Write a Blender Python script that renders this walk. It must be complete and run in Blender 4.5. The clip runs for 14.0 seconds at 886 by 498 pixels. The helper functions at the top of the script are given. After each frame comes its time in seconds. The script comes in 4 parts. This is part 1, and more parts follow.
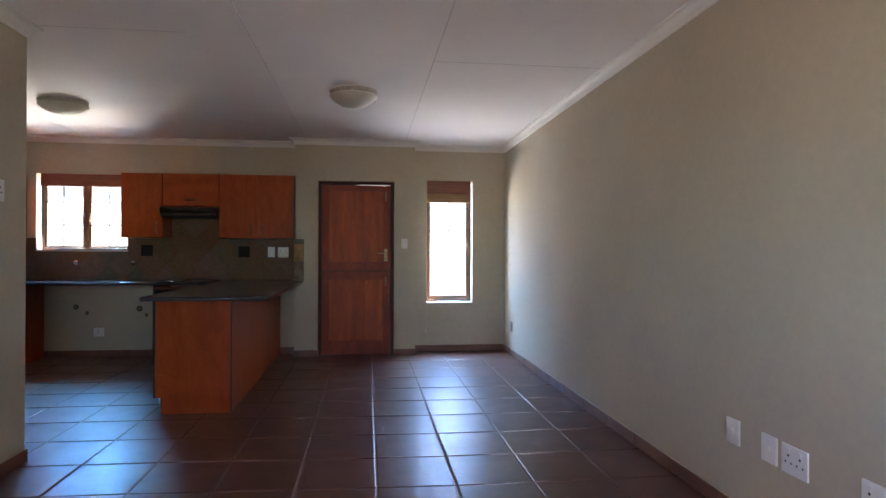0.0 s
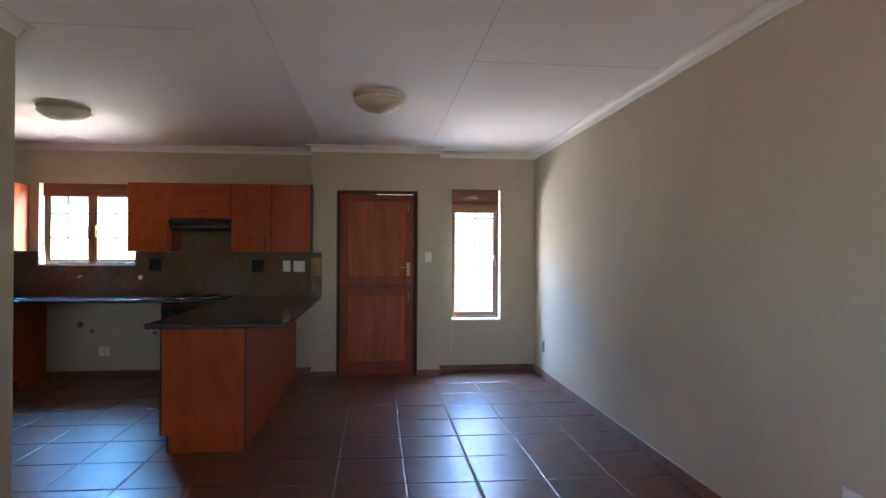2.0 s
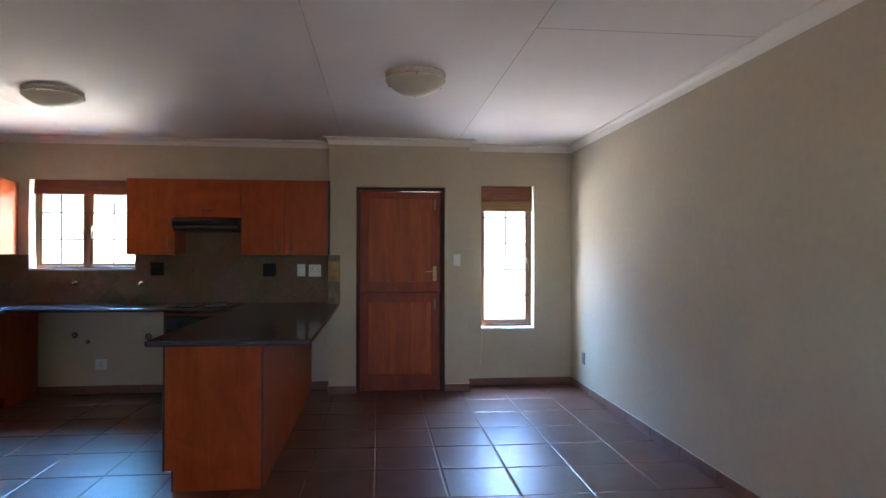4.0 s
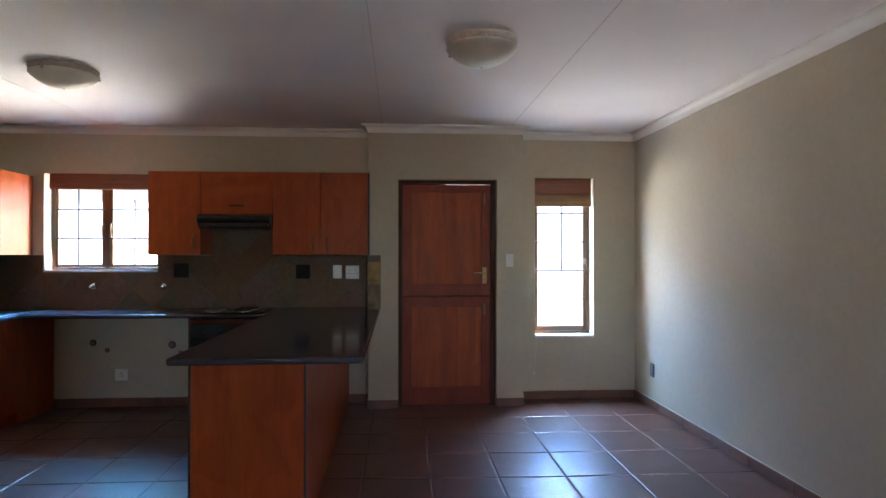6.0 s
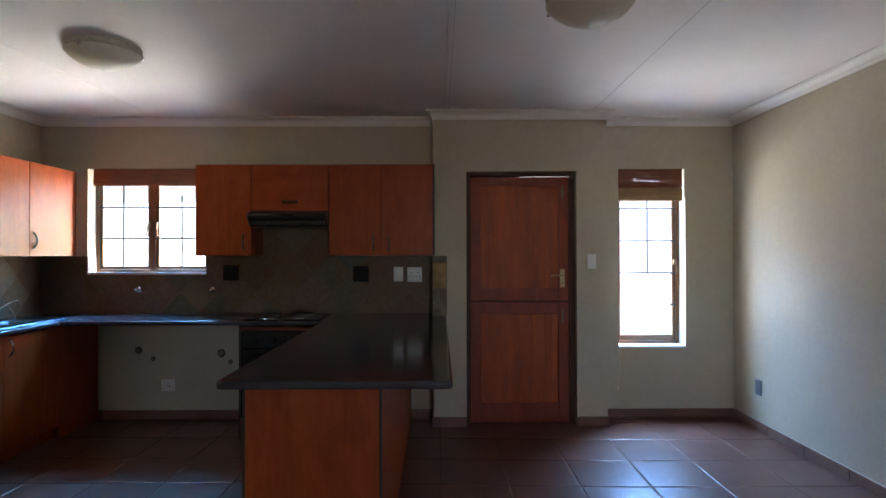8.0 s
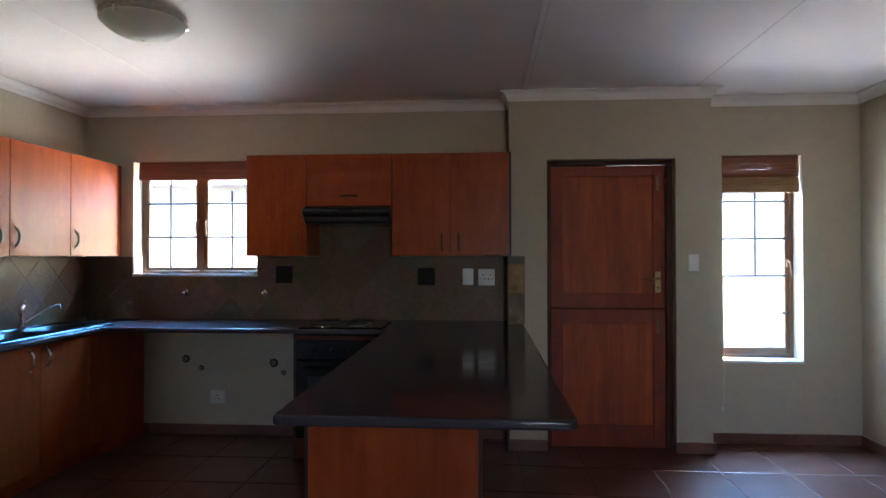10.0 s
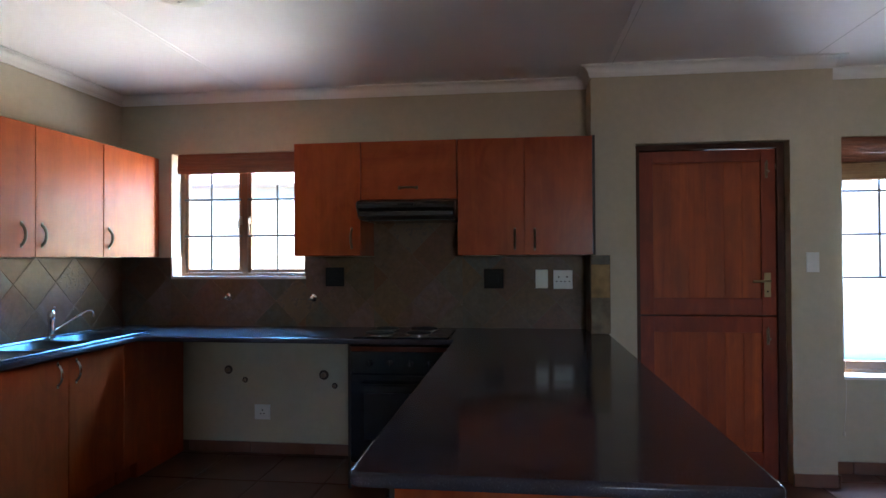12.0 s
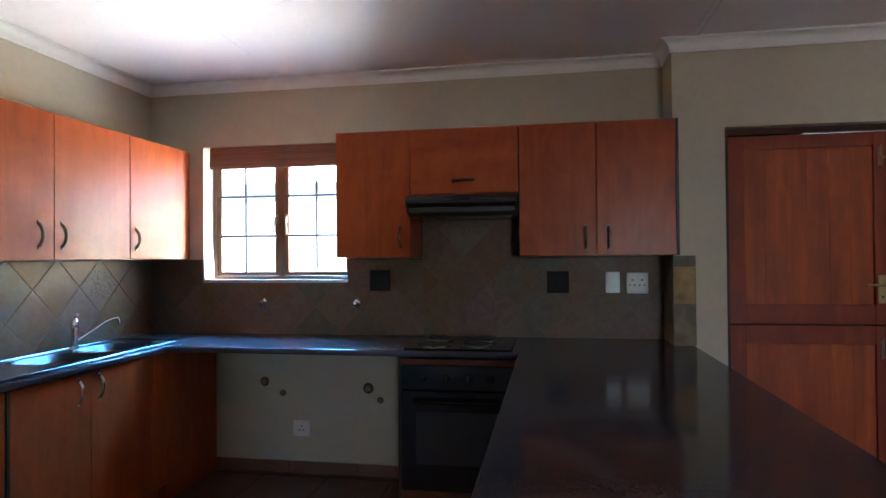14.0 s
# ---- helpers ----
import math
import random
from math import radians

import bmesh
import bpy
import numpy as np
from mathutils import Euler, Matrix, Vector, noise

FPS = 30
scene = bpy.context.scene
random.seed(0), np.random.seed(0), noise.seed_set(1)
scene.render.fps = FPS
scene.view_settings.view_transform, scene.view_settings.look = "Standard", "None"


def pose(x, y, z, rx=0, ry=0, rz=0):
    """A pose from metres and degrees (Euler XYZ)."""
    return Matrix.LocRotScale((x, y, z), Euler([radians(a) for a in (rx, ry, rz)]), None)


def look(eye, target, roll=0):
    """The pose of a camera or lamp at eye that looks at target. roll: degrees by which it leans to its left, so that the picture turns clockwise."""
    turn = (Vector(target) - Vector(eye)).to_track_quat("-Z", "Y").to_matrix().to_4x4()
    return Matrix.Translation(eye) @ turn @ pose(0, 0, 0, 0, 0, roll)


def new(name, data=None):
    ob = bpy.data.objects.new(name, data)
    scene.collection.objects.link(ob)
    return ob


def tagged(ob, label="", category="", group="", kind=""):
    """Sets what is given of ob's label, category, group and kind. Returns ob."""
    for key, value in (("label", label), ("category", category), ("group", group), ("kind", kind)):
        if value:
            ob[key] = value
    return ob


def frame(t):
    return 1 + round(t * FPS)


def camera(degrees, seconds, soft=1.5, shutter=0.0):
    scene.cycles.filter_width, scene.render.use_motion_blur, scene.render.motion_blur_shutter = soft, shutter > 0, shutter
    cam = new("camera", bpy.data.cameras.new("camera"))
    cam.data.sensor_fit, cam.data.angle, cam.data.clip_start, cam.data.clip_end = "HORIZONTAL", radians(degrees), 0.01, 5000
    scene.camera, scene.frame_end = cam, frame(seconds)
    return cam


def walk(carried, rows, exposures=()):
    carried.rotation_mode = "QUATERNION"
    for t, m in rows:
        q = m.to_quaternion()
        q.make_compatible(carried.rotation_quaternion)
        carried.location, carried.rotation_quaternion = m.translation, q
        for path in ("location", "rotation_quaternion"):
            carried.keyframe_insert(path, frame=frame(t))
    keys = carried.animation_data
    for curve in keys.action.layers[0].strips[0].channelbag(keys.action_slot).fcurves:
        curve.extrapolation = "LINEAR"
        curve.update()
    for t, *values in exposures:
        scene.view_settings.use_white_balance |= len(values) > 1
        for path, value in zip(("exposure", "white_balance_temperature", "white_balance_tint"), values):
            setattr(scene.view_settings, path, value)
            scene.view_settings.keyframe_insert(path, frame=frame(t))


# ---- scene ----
from mathutils import geometry

cam = camera(72, 14.0)
PATH = [
    (0, (-0.107, -0.429, 1.251), (0.141, 1.555, 1.258), 0.2),
    (0.5, (-0.103, -0.321, 1.311), (0.132, 1.665, 1.319), 0.2),
    (1, (-0.142, -0.211, 1.348), (0.085, 1.776, 1.355), 0.2),
    (1.5, (-0.195, -0.076, 1.369), (0.024, 1.912, 1.379), 0.2),
    (2, (-0.233, 0.068, 1.387), (-0.018, 2.056, 1.4), 0.2),
    (2.5, (-0.278, 0.231, 1.391), (-0.064, 2.22, 1.406), 0.1),
    (3, (-0.331, 0.385, 1.392), (-0.118, 2.373, 1.409), 0.1),
    (5.5, (-0.633, 1.202, 1.416), (-0.455, 3.194, 1.43), -0.0),
    (6, (-0.674, 1.348, 1.406), (-0.53, 3.343, 1.42), -0.0),
    (6.5, (-0.723, 1.502, 1.397), (-0.614, 3.499, 1.415), -0.1),
    (7, (-0.789, 1.638, 1.389), (-0.708, 3.636, 1.409), -0.1),
    (7.5, (-0.844, 1.762, 1.39), (-0.793, 3.762, 1.409), -0.1),
    (8, (-0.901, 1.93, 1.402), (-0.889, 3.93, 1.419), -0.1),
    (8.5, (-0.956, 2.072, 1.402), (-0.982, 4.072, 1.416), -0.1),
    (11, (-1.26, 2.757, 1.388), (-1.453, 4.748, 1.414), -0.2),
    (11.5, (-1.33, 2.872, 1.388), (-1.548, 4.86, 1.41), -0.3),
    (12, (-1.402, 3.006, 1.385), (-1.649, 4.99, 1.41), -0.3),
    (12.5, (-1.462, 3.107, 1.381), (-1.73, 5.088, 1.408), -0.3),
    (13, (-1.522, 3.197, 1.385), (-1.813, 5.175, 1.408), -0.3),
    (13.5, (-1.573, 3.302, 1.392), (-1.889, 5.277, 1.417), -0.4),
    (14, (-1.627, 3.401, 1.392), (-1.967, 5.371, 1.418), -0.5),
]
walk(cam, [(t, look(eye, target, roll)) for t, eye, target, roll in PATH],
     [(0, 4.80, 7350, 13), (3, 4.78, 7350, 13), (6, 4.66, 7300, 12), (8.5, 4.40, 7100, 11), (11, 4.40, 6800, 10),
      (12.5, 4.68, 6600, 9), (14, 4.97, 6500, 9)])
# ---- world, sun, large lights, exposure ----
world = bpy.data.worlds.new("sky")
scene.world = world
world.use_nodes = True
wn = world.node_tree
sky = wn.nodes.new("ShaderNodeTexSky")
sky.sky_type = "NISHITA"
sky.sun_disc = False
sky.dust_density, sky.ozone_density = 0.0, 7.0
sky.sun_elevation = radians(52)
sky.sun_rotation = radians(79)
tint = wn.nodes.new("ShaderNodeMix")
tint.data_type, tint.blend_type = "RGBA", "MULTIPLY"
tint.inputs[0].default_value, tint.inputs[7].default_value = 1.0, (0.50, 0.80, 1.15, 1)
wn.links.new(sky.outputs[0], tint.inputs[6])
wn.links.new(tint.outputs[2], wn.nodes["Background"].inputs[0])
wn.nodes["Background"].inputs[1].default_value = 0.13
scene.view_settings.exposure = 4.6

sun_data = bpy.data.lights.new("sun", "SUN")
sun_data.energy, sun_data.angle, sun_data.color = 3.0, radians(0.5), (1.0, 0.95, 0.88)
sun_ob = new("sun", sun_data)
sun_ob.matrix_world = look((10.0, 2.0, 13.05), (0, 0, 0))


def stand_in_lamp(name, place, target, width, height, watts, colour):
    data = bpy.data.lights.new(name, "AREA")
    data.shape, data.size, data.size_y = "RECTANGLE", width, height
    data.energy, data.color = watts, colour
    ob = new(name, data)
    ob.matrix_world = look(place, target)
    return ob


# lamps added outside each window imitate sky from above, sunlit paving from below
stand_in_lamp("kitchen_sky_stand_in", (-2.80, 8.30, 2.88), (-3.30, 7.0, 1.4), 3.2, 1.3, 46.0, (0.12, 0.46, 1.0))
stand_in_lamp("hall_sky_stand_in", (0.70, 8.30, 2.88), (0.92, 7.0, 1.2), 2.2, 1.3, 48.0, (0.25, 0.52, 1.0))
stand_in_lamp("kitchen_paving_stand_in", (-3.70, 10.8, -0.06), (-3.70, 10.8, 2.0), 4.6, 3.2, 84.0, (0.92, 0.97, 0.94))
stand_in_lamp("hall_paving_stand_in", (0.92, 10.2, -0.06), (0.92, 10.2, 2.0), 2.6, 2.8, 27.0, (0.90, 0.95, 1.0))
# fill lamp added outside, hidden by the wall, to light the west cabinets
stand_in_lamp("west_cabinet_fill", (-2.15, 8.70, 1.58), (-3.9, 6.5, 1.70), 2.8, 0.86, 8.5, (1.0, 0.95, 0.62))
# fill lamps added behind two made-up windows out of view
stand_in_lamp("side_fill_lamp", (-2.30, -1.45, 1.5), (1.6, -1.0, 1.4), 1.1, 1.2, 1.25, (1.0, 0.86, 0.72))
stand_in_lamp("back_fill_lamp", (0.3, -2.86, 1.5), (-0.4, 5.0, 1.5), 1.0, 1.2, 1.6, (1.0, 0.82, 0.68))


# ---- materials ----
def material(name):
    m = bpy.data.materials.new(name)
    m.use_nodes = True
    nt = m.node_tree
    return m, nt, nt.nodes["Principled BSDF"]


def node(nt, kind, **values):
    n = nt.nodes.new(kind)
    for key, value in values.items():
        n.inputs[key.replace("_", " ")].default_value = value
    return n


def coords(nt, scale=(1, 1, 1), turn=(0, 0, 0), spread=0.0):
    """Object coordinates, scaled; spread shifts them by the object's random number."""
    tc = nt.nodes.new("ShaderNodeTexCoord")
    mp = nt.nodes.new("ShaderNodeMapping")
    mp.inputs["Scale"].default_value = scale
    mp.inputs["Rotation"].default_value = turn
    nt.links.new(tc.outputs["Object"], mp.inputs["Vector"])
    if spread:
        oi = nt.nodes.new("ShaderNodeObjectInfo")
        mul = nt.nodes.new("ShaderNodeMath")
        mul.operation = "MULTIPLY"
        mul.inputs[1].default_value = spread
        comb = nt.nodes.new("ShaderNodeCombineXYZ")
        nt.links.new(oi.outputs["Random"], mul.inputs[0])
        for i in range(3):
            nt.links.new(mul.outputs[0], comb.inputs[i])
        nt.links.new(comb.outputs[0], mp.inputs["Location"])
    return mp.outputs["Vector"]


def ramp(nt, source, stops):
    r = nt.nodes.new("ShaderNodeValToRGB")
    while len(r.color_ramp.elements) < len(stops):
        r.color_ramp.elements.new(0.5)
    for el, (p, c) in zip(r.color_ramp.elements, stops):
        el.position = p
        el.color = (*c, 1) if len(c) == 3 else c
    nt.links.new(source, r.inputs[0])
    return r.outputs[0]


def noise_tex(nt, vector, scale, detail=4.0, rough=0.5, distort=0.0):
    n = node(nt, "ShaderNodeTexNoise", Scale=scale, Detail=detail, Roughness=rough, Distortion=distort)
    nt.links.new(vector, n.inputs["Vector"])
    return n.outputs[0]


def mix(nt, fac, a, b, blend="MIX"):
    m = nt.nodes.new("ShaderNodeMix")
    m.data_type, m.blend_type = "RGBA", blend
    for sock, value in ((m.inputs[0], fac), (m.inputs[6], a), (m.inputs[7], b)):
        if isinstance(value, bpy.types.NodeSocket):
            nt.links.new(value, sock)
        elif isinstance(value, (int, float)):
            sock.default_value = value
        else:
            sock.default_value = (*value, 1)
    return m.outputs[2]


def bump(nt, bsdf, height, strength, distance=0.002):
    b = node(nt, "ShaderNodeBump", Strength=strength, Distance=distance)
    nt.links.new(height, b.inputs["Height"])
    nt.links.new(b.outputs[0], bsdf.inputs["Normal"])


def grey(v):
    return (v, v, v)


def plaster(name, low, high, rough=0.75):
    m, nt, b = material(name)
    v = coords(nt)
    big, fine = noise_tex(nt, v, 1.3, 3), noise_tex(nt, v, 22, 5, 0.6)
    base = ramp(nt, big, [(0.3, low), (0.7, high)])
    nt.links.new(mix(nt, 0.12, base, ramp(nt, fine, [(0.3, grey(0.35)), (0.7, grey(0.75))]), "OVERLAY"), b.inputs["Base Color"])
    nt.links.new(ramp(nt, fine, [(0.3, grey(rough - 0.12)), (0.7, grey(rough + 0.08))]), b.inputs["Roughness"])
    bump(nt, b, noise_tex(nt, v, 90, 4, 0.6), 0.25, 0.0015)
    return m


def wood(name, dark, light, rough, along="z", coat=0.0, scale=1.0, spread=5.0, streak=0.35, shine=0.5):
    m, nt, b = material(name)
    stretch = {"x": (0.7, 9, 9), "y": (9, 0.7, 9), "z": (9, 9, 0.7)}[along]
    v = coords(nt, tuple(s * scale for s in stretch), spread=spread)
    broad = noise_tex(nt, v, 1.1, 5, 0.6, 0.8)
    fine = noise_tex(nt, coords(nt, tuple(s * scale * 5 for s in stretch), spread=spread), 1.6, 4, 0.7, 0.3)
    c = ramp(nt, broad, [(0.3, dark), (0.55, tuple((a + e) / 2 for a, e in zip(dark, light))), (0.75, light)])
    cloud = noise_tex(nt, coords(nt, (3.5, 3.5, 2.0), spread=spread), 1.5, 4, 0.6, 1.5)
    c = mix(nt, 0.55, c, ramp(nt, cloud, [(0.35, grey(0.36)), (0.65, grey(0.62))]), "OVERLAY")
    nt.links.new(mix(nt, streak, c, ramp(nt, fine, [(0.35, grey(0.25)), (0.65, grey(0.7))]), "OVERLAY"), b.inputs["Base Color"])
    nt.links.new(ramp(nt, cloud, [(0.3, grey(rough - 0.04)), (0.7, grey(rough + 0.06))]), b.inputs["Roughness"])
    b.inputs["Specular IOR Level"].default_value = shine
    b.inputs["Coat Weight"].default_value = coat
    b.inputs["Coat Roughness"].default_value = 0.24
    bump(nt, b, fine, 0.12, 0.0008)
    return m


def plain(name, colour, rough, metal=0.0, vary=0.15, scale=40):
    m, nt, b = material(name)
    v = coords(nt)
    n = noise_tex(nt, v, scale, 4)
    nt.links.new(ramp(nt, n, [(0.3, tuple(c * (1 - vary) for c in colour)), (0.7, tuple(min(1, c * (1 + vary)) for c in colour))]), b.inputs["Base Color"])
    nt.links.new(ramp(nt, noise_tex(nt, v, scale * 0.3, 3), [(0.3, grey(max(0.03, rough - 0.06))), (0.7, grey(rough + 0.08))]), b.inputs["Roughness"])
    b.inputs["Metallic"].default_value = metal
    return m


def glass_material(name, rough=0.0, tint=(1, 1, 1)):
    m, nt, b = material(name)
    b.inputs["Base Color"].default_value = (*tint, 1)
    b.inputs["Transmission Weight"].default_value = 1
    b.inputs["Roughness"].default_value = rough
    b.inputs["IOR"].default_value = 1.45
    return m


def floor_tile_material(name, dark, light, rough):
    m, nt, b = material(name)
    geo = nt.nodes.new("ShaderNodeNewGeometry")
    oi = nt.nodes.new("ShaderNodeObjectInfo")
    v = geo.outputs["Position"]
    cloud = ramp(nt, noise_tex(nt, v, 4.0, 3, 0.5), [(0.3, dark), (0.7, light)])
    shade = ramp(nt, oi.outputs["Random"], [(0.0, grey(0.86)), (1.0, grey(1.0))])
    c = mix(nt, 1.0, cloud, shade, "MULTIPLY")
    speck = ramp(nt, noise_tex(nt, v, 30, 3, 0.6), [(0.3, grey(0.93)), (0.7, grey(1.0))])
    nt.links.new(mix(nt, 1.0, c, speck, "MULTIPLY"), b.inputs["Base Color"])
    nt.links.new(ramp(nt, noise_tex(nt, v, 6, 3, 0.5), [(0.3, grey(rough - 0.015)), (0.7, grey(rough + 0.035))]), b.inputs["Roughness"])
    b.inputs["IOR"].default_value = 1.46
    bump(nt, b, noise_tex(nt, v, 9, 4, 0.55), 0.20, 0.004)
    return m


def slate_material():
    m, nt, b = material("slate")
    v = coords(nt, spread=40)
    oi = nt.nodes.new("ShaderNodeObjectInfo")
    hue = ramp(nt, oi.outputs["Random"], [(0.0, (0.14, 0.092, 0.052)), (0.18, (0.135, 0.088, 0.068)), (0.36, (0.135, 0.056, 0.024)), (0.52, (0.150, 0.108, 0.112)),
                                           (0.68, (0.125, 0.084, 0.042)), (0.84, (0.082, 0.096, 0.090)), (1.0, (0.15, 0.105, 0.075))])
    cloud = noise_tex(nt, v, 6, 6, 0.6, 1.2)
    second = ramp(nt, noise_tex(nt, v, 3.1, 4, 0.6, 1.5), [(0.35, (0.08, 0.055, 0.024)), (0.55, (0.13, 0.076, 0.026)), (0.7, (0.14, 0.050, 0.020))])
    fac = ramp(nt, cloud, [(0.38, grey(0.0)), (0.62, grey(0.5))])
    c = mix(nt, fac, hue, second)
    fine = noise_tex(nt, v, 28, 5, 0.7)
    c = mix(nt, 0.5, c, ramp(nt, fine, [(0.3, grey(0.28)), (0.7, grey(0.7))]), "OVERLAY")
    c = mix(nt, 1.0, c, (1.0, 0.90, 0.78), "MULTIPLY")
    nt.links.new(c, b.inputs["Base Color"])
    nt.links.new(ramp(nt, cloud, [(0.3, grey(0.32)), (0.7, grey(0.5))]), b.inputs["Roughness"])
    b.inputs["Specular IOR Level"].default_value = 0.28
    bump(nt, b, noise_tex(nt, v, 11, 5, 0.6, 0.6), 0.5, 0.004)
    return m


def carved_slate_material():
    m, nt, b = material("carved_slate")
    v = coords(nt)
    n = noise_tex(nt, v, 21, 3, 0.5, 1.2)
    base = ramp(nt, noise_tex(nt, v, 5, 4), [(0.3, (0.105, 0.066, 0.034)), (0.7, (0.135, 0.088, 0.048))])
    motif = ramp(nt, n, [(0.52, grey(0.0)), (0.57, grey(1.0))])
    nt.links.new(mix(nt, motif, base, (0.085, 0.06, 0.04)), b.inputs["Base Color"])
    b.inputs["Roughness"].default_value = 0.45
    bump(nt, b, motif, 0.5, 0.004)
    return m


def granite_material():
    m, nt, b = material("black_granite")
    v = coords(nt)
    fleck = noise_tex(nt, v, 260, 3, 0.7)
    c = ramp(nt, fleck, [(0.42, (0.044, 0.040, 0.050)), (0.60, (0.054, 0.050, 0.062)), (0.72, (0.105, 0.105, 0.125))])
    smear = noise_tex(nt, v, 3.5, 5, 0.65, 0.6)
    c = mix(nt, ramp(nt, smear, [(0.45, grey(0.0)), (0.8, grey(0.25))]), c, (0.035, 0.035, 0.04))
    nt.links.new(c, b.inputs["Base Color"])
    nt.links.new(ramp(nt, smear, [(0.3, grey(0.06)), (0.75, grey(0.19))]), b.inputs["Roughness"])
    b.inputs["Specular IOR Level"].default_value = 0.24
    return m


WALL = plaster("wall_paint", (0.44, 0.388, 0.295), (0.48, 0.423, 0.322), 0.85)
CEIL = plaster("ceiling_paint", (0.77, 0.72, 0.71), (0.82, 0.77, 0.76), 0.9)
CORNICE = plaster("cornice_paint", (0.70, 0.68, 0.65), (0.76, 0.74, 0.71), 0.6)
FLOOR_TILE = floor_tile_material("terracotta_glazed", (0.094, 0.038, 0.027), (0.138, 0.056, 0.040), 0.315)
SKIRT_TILE = floor_tile_material("terracotta_skirting", (0.15, 0.072, 0.050), (0.22, 0.105, 0.072), 0.35)
GROUT = plain("grout", (0.125, 0.082, 0.064), 0.7)
SLATE = slate_material()
CARVED = carved_slate_material()
SLATE_GROUT = plain("slate_grout", (0.125, 0.086, 0.055), 0.8)
CHERRY = wood("cherry_laminate", (0.285, 0.044, 0.011), (0.385, 0.078, 0.016), 0.40, streak=0.10, shine=0.14, coat=0.17)
CHERRY_H = wood("cherry_laminate_across", (0.285, 0.044, 0.011), (0.385, 0.078, 0.016), 0.40, streak=0.10, shine=0.14, along="x", coat=0.17)
# darker copy of the cherry, with shade put into its colour
CHERRY_SHADED = wood("cherry_laminate_shaded", (0.085, 0.018, 0.005), (0.125, 0.028, 0.007), 0.45, streak=0.10, shine=0.3)
EDGE = plain("dark_edging", (0.02, 0.014, 0.012), 0.5)
MERANTI = wood("meranti_door", (0.19, 0.024, 0.006), (0.29, 0.042, 0.009), 0.5, streak=0.12, shine=0.35)
BOARD = wood("meranti_board", (0.24, 0.036, 0.007), (0.50, 0.098, 0.013), 0.5, spread=2.5, streak=0.12, shine=0.35)
FRAME_DARK = wood("dark_stained_frame", (0.05, 0.016, 0.009), (0.085, 0.026, 0.014), 0.55, shine=0.25)
FRAME_PINE = wood("varnished_window_frame", (0.10, 0.044, 0.021), (0.19, 0.088, 0.038), 0.4)
FRAME_PINE_H = wood("varnished_window_rail", (0.10, 0.044, 0.021), (0.19, 0.088, 0.038), 0.4, along="x")
BLIND = wood("blind_slat", (0.16, 0.045, 0.018), (0.32, 0.10, 0.04), 0.5, along="x")
BLIND_ROLL = wood("blind_roll", (0.24, 0.12, 0.05), (0.42, 0.25, 0.11), 0.55, along="x")
GRANITE = granite_material()
STEEL = plain("brushed_steel", (0.16, 0.22, 0.29), 0.16, 1.0, 0.06, 120)
STEEL_BOWL = plain("satin_steel_bowl", (0.10, 0.155, 0.20), 0.37, 1.0, 0.06, 120)
CHROME = plain("chrome", (0.75, 0.76, 0.78), 0.08, 1.0, 0.04)
BRONZE = plain("antique_nickel", (0.24, 0.175, 0.12), 0.38, 1.0, 0.1)
BRASS = plain("brass", (0.40, 0.28, 0.15), 0.42, 1.0, 0.1)
WHITE_PLASTIC = plain("white_plastic", (0.72, 0.72, 0.70), 0.35, 0, 0.03)
DARK_PLASTIC = plain("dark_plastic", (0.011, 0.010, 0.010), 0.6)
DARK_PLASTIC.node_tree.nodes["Principled BSDF"].inputs["Specular IOR Level"].default_value = 0.2
HOLE = plain("socket_hole", (0.004, 0.004, 0.004), 0.8)
ENAMEL = plain("black_enamel", (0.008, 0.008, 0.010), 0.18)
HOOD_ENAMEL = plain("hood_enamel", (0.018, 0.016, 0.016), 0.35)
OVEN_GLASS = plain("oven_glass", (0.012, 0.013, 0.018), 0.38)
IRON = plain("cast_iron_plate", (0.02, 0.02, 0.02), 0.62)
LAMP_GLASS = plain("frosted_lamp_glass", (0.74, 0.71, 0.63), 0.36, 0, 0.12, 9)
lamp_nt = LAMP_GLASS.node_tree
lamp_thin, lamp_mix = lamp_nt.nodes.new("ShaderNodeBsdfTranslucent"), lamp_nt.nodes.new("ShaderNodeMixShader")
lamp_thin.inputs[0].default_value, lamp_mix.inputs[0].default_value = (0.90, 0.87, 0.80, 1), 0.6
lamp_nt.links.new(lamp_nt.nodes["Principled BSDF"].outputs[0], lamp_mix.inputs[1])
lamp_nt.links.new(lamp_thin.outputs[0], lamp_mix.inputs[2])
lamp_nt.links.new(lamp_mix.outputs[0], lamp_nt.nodes["Material Output"].inputs[0])
LAMP_BASE = plain("lamp_base_paint", (0.52, 0.48, 0.43), 0.4)
BAR = plain("window_bar_paint", (0.05, 0.045, 0.045), 0.4)
CORD = plain("cord", (0.6, 0.56, 0.48), 0.8)
GLASS = glass_material("clear_glass")
OUT_WALL = plaster("outside_plaster", (0.35, 0.315, 0.26), (0.40, 0.365, 0.305), 0.85)
PAVING = plaster("outside_paving", (0.34, 0.32, 0.28), (0.40, 0.37, 0.33), 0.85)
ROOF_TILE = plain("roof_tile", (0.42, 0.38, 0.36), 0.8)
JOINT = plain("joint_dirt", (0.58, 0.54, 0.52), 0.9)
SEALANT = plain("sealant", (0.42, 0.37, 0.32), 0.7)
MUD = plain("pipe_cut", (0.06, 0.045, 0.035), 0.9)


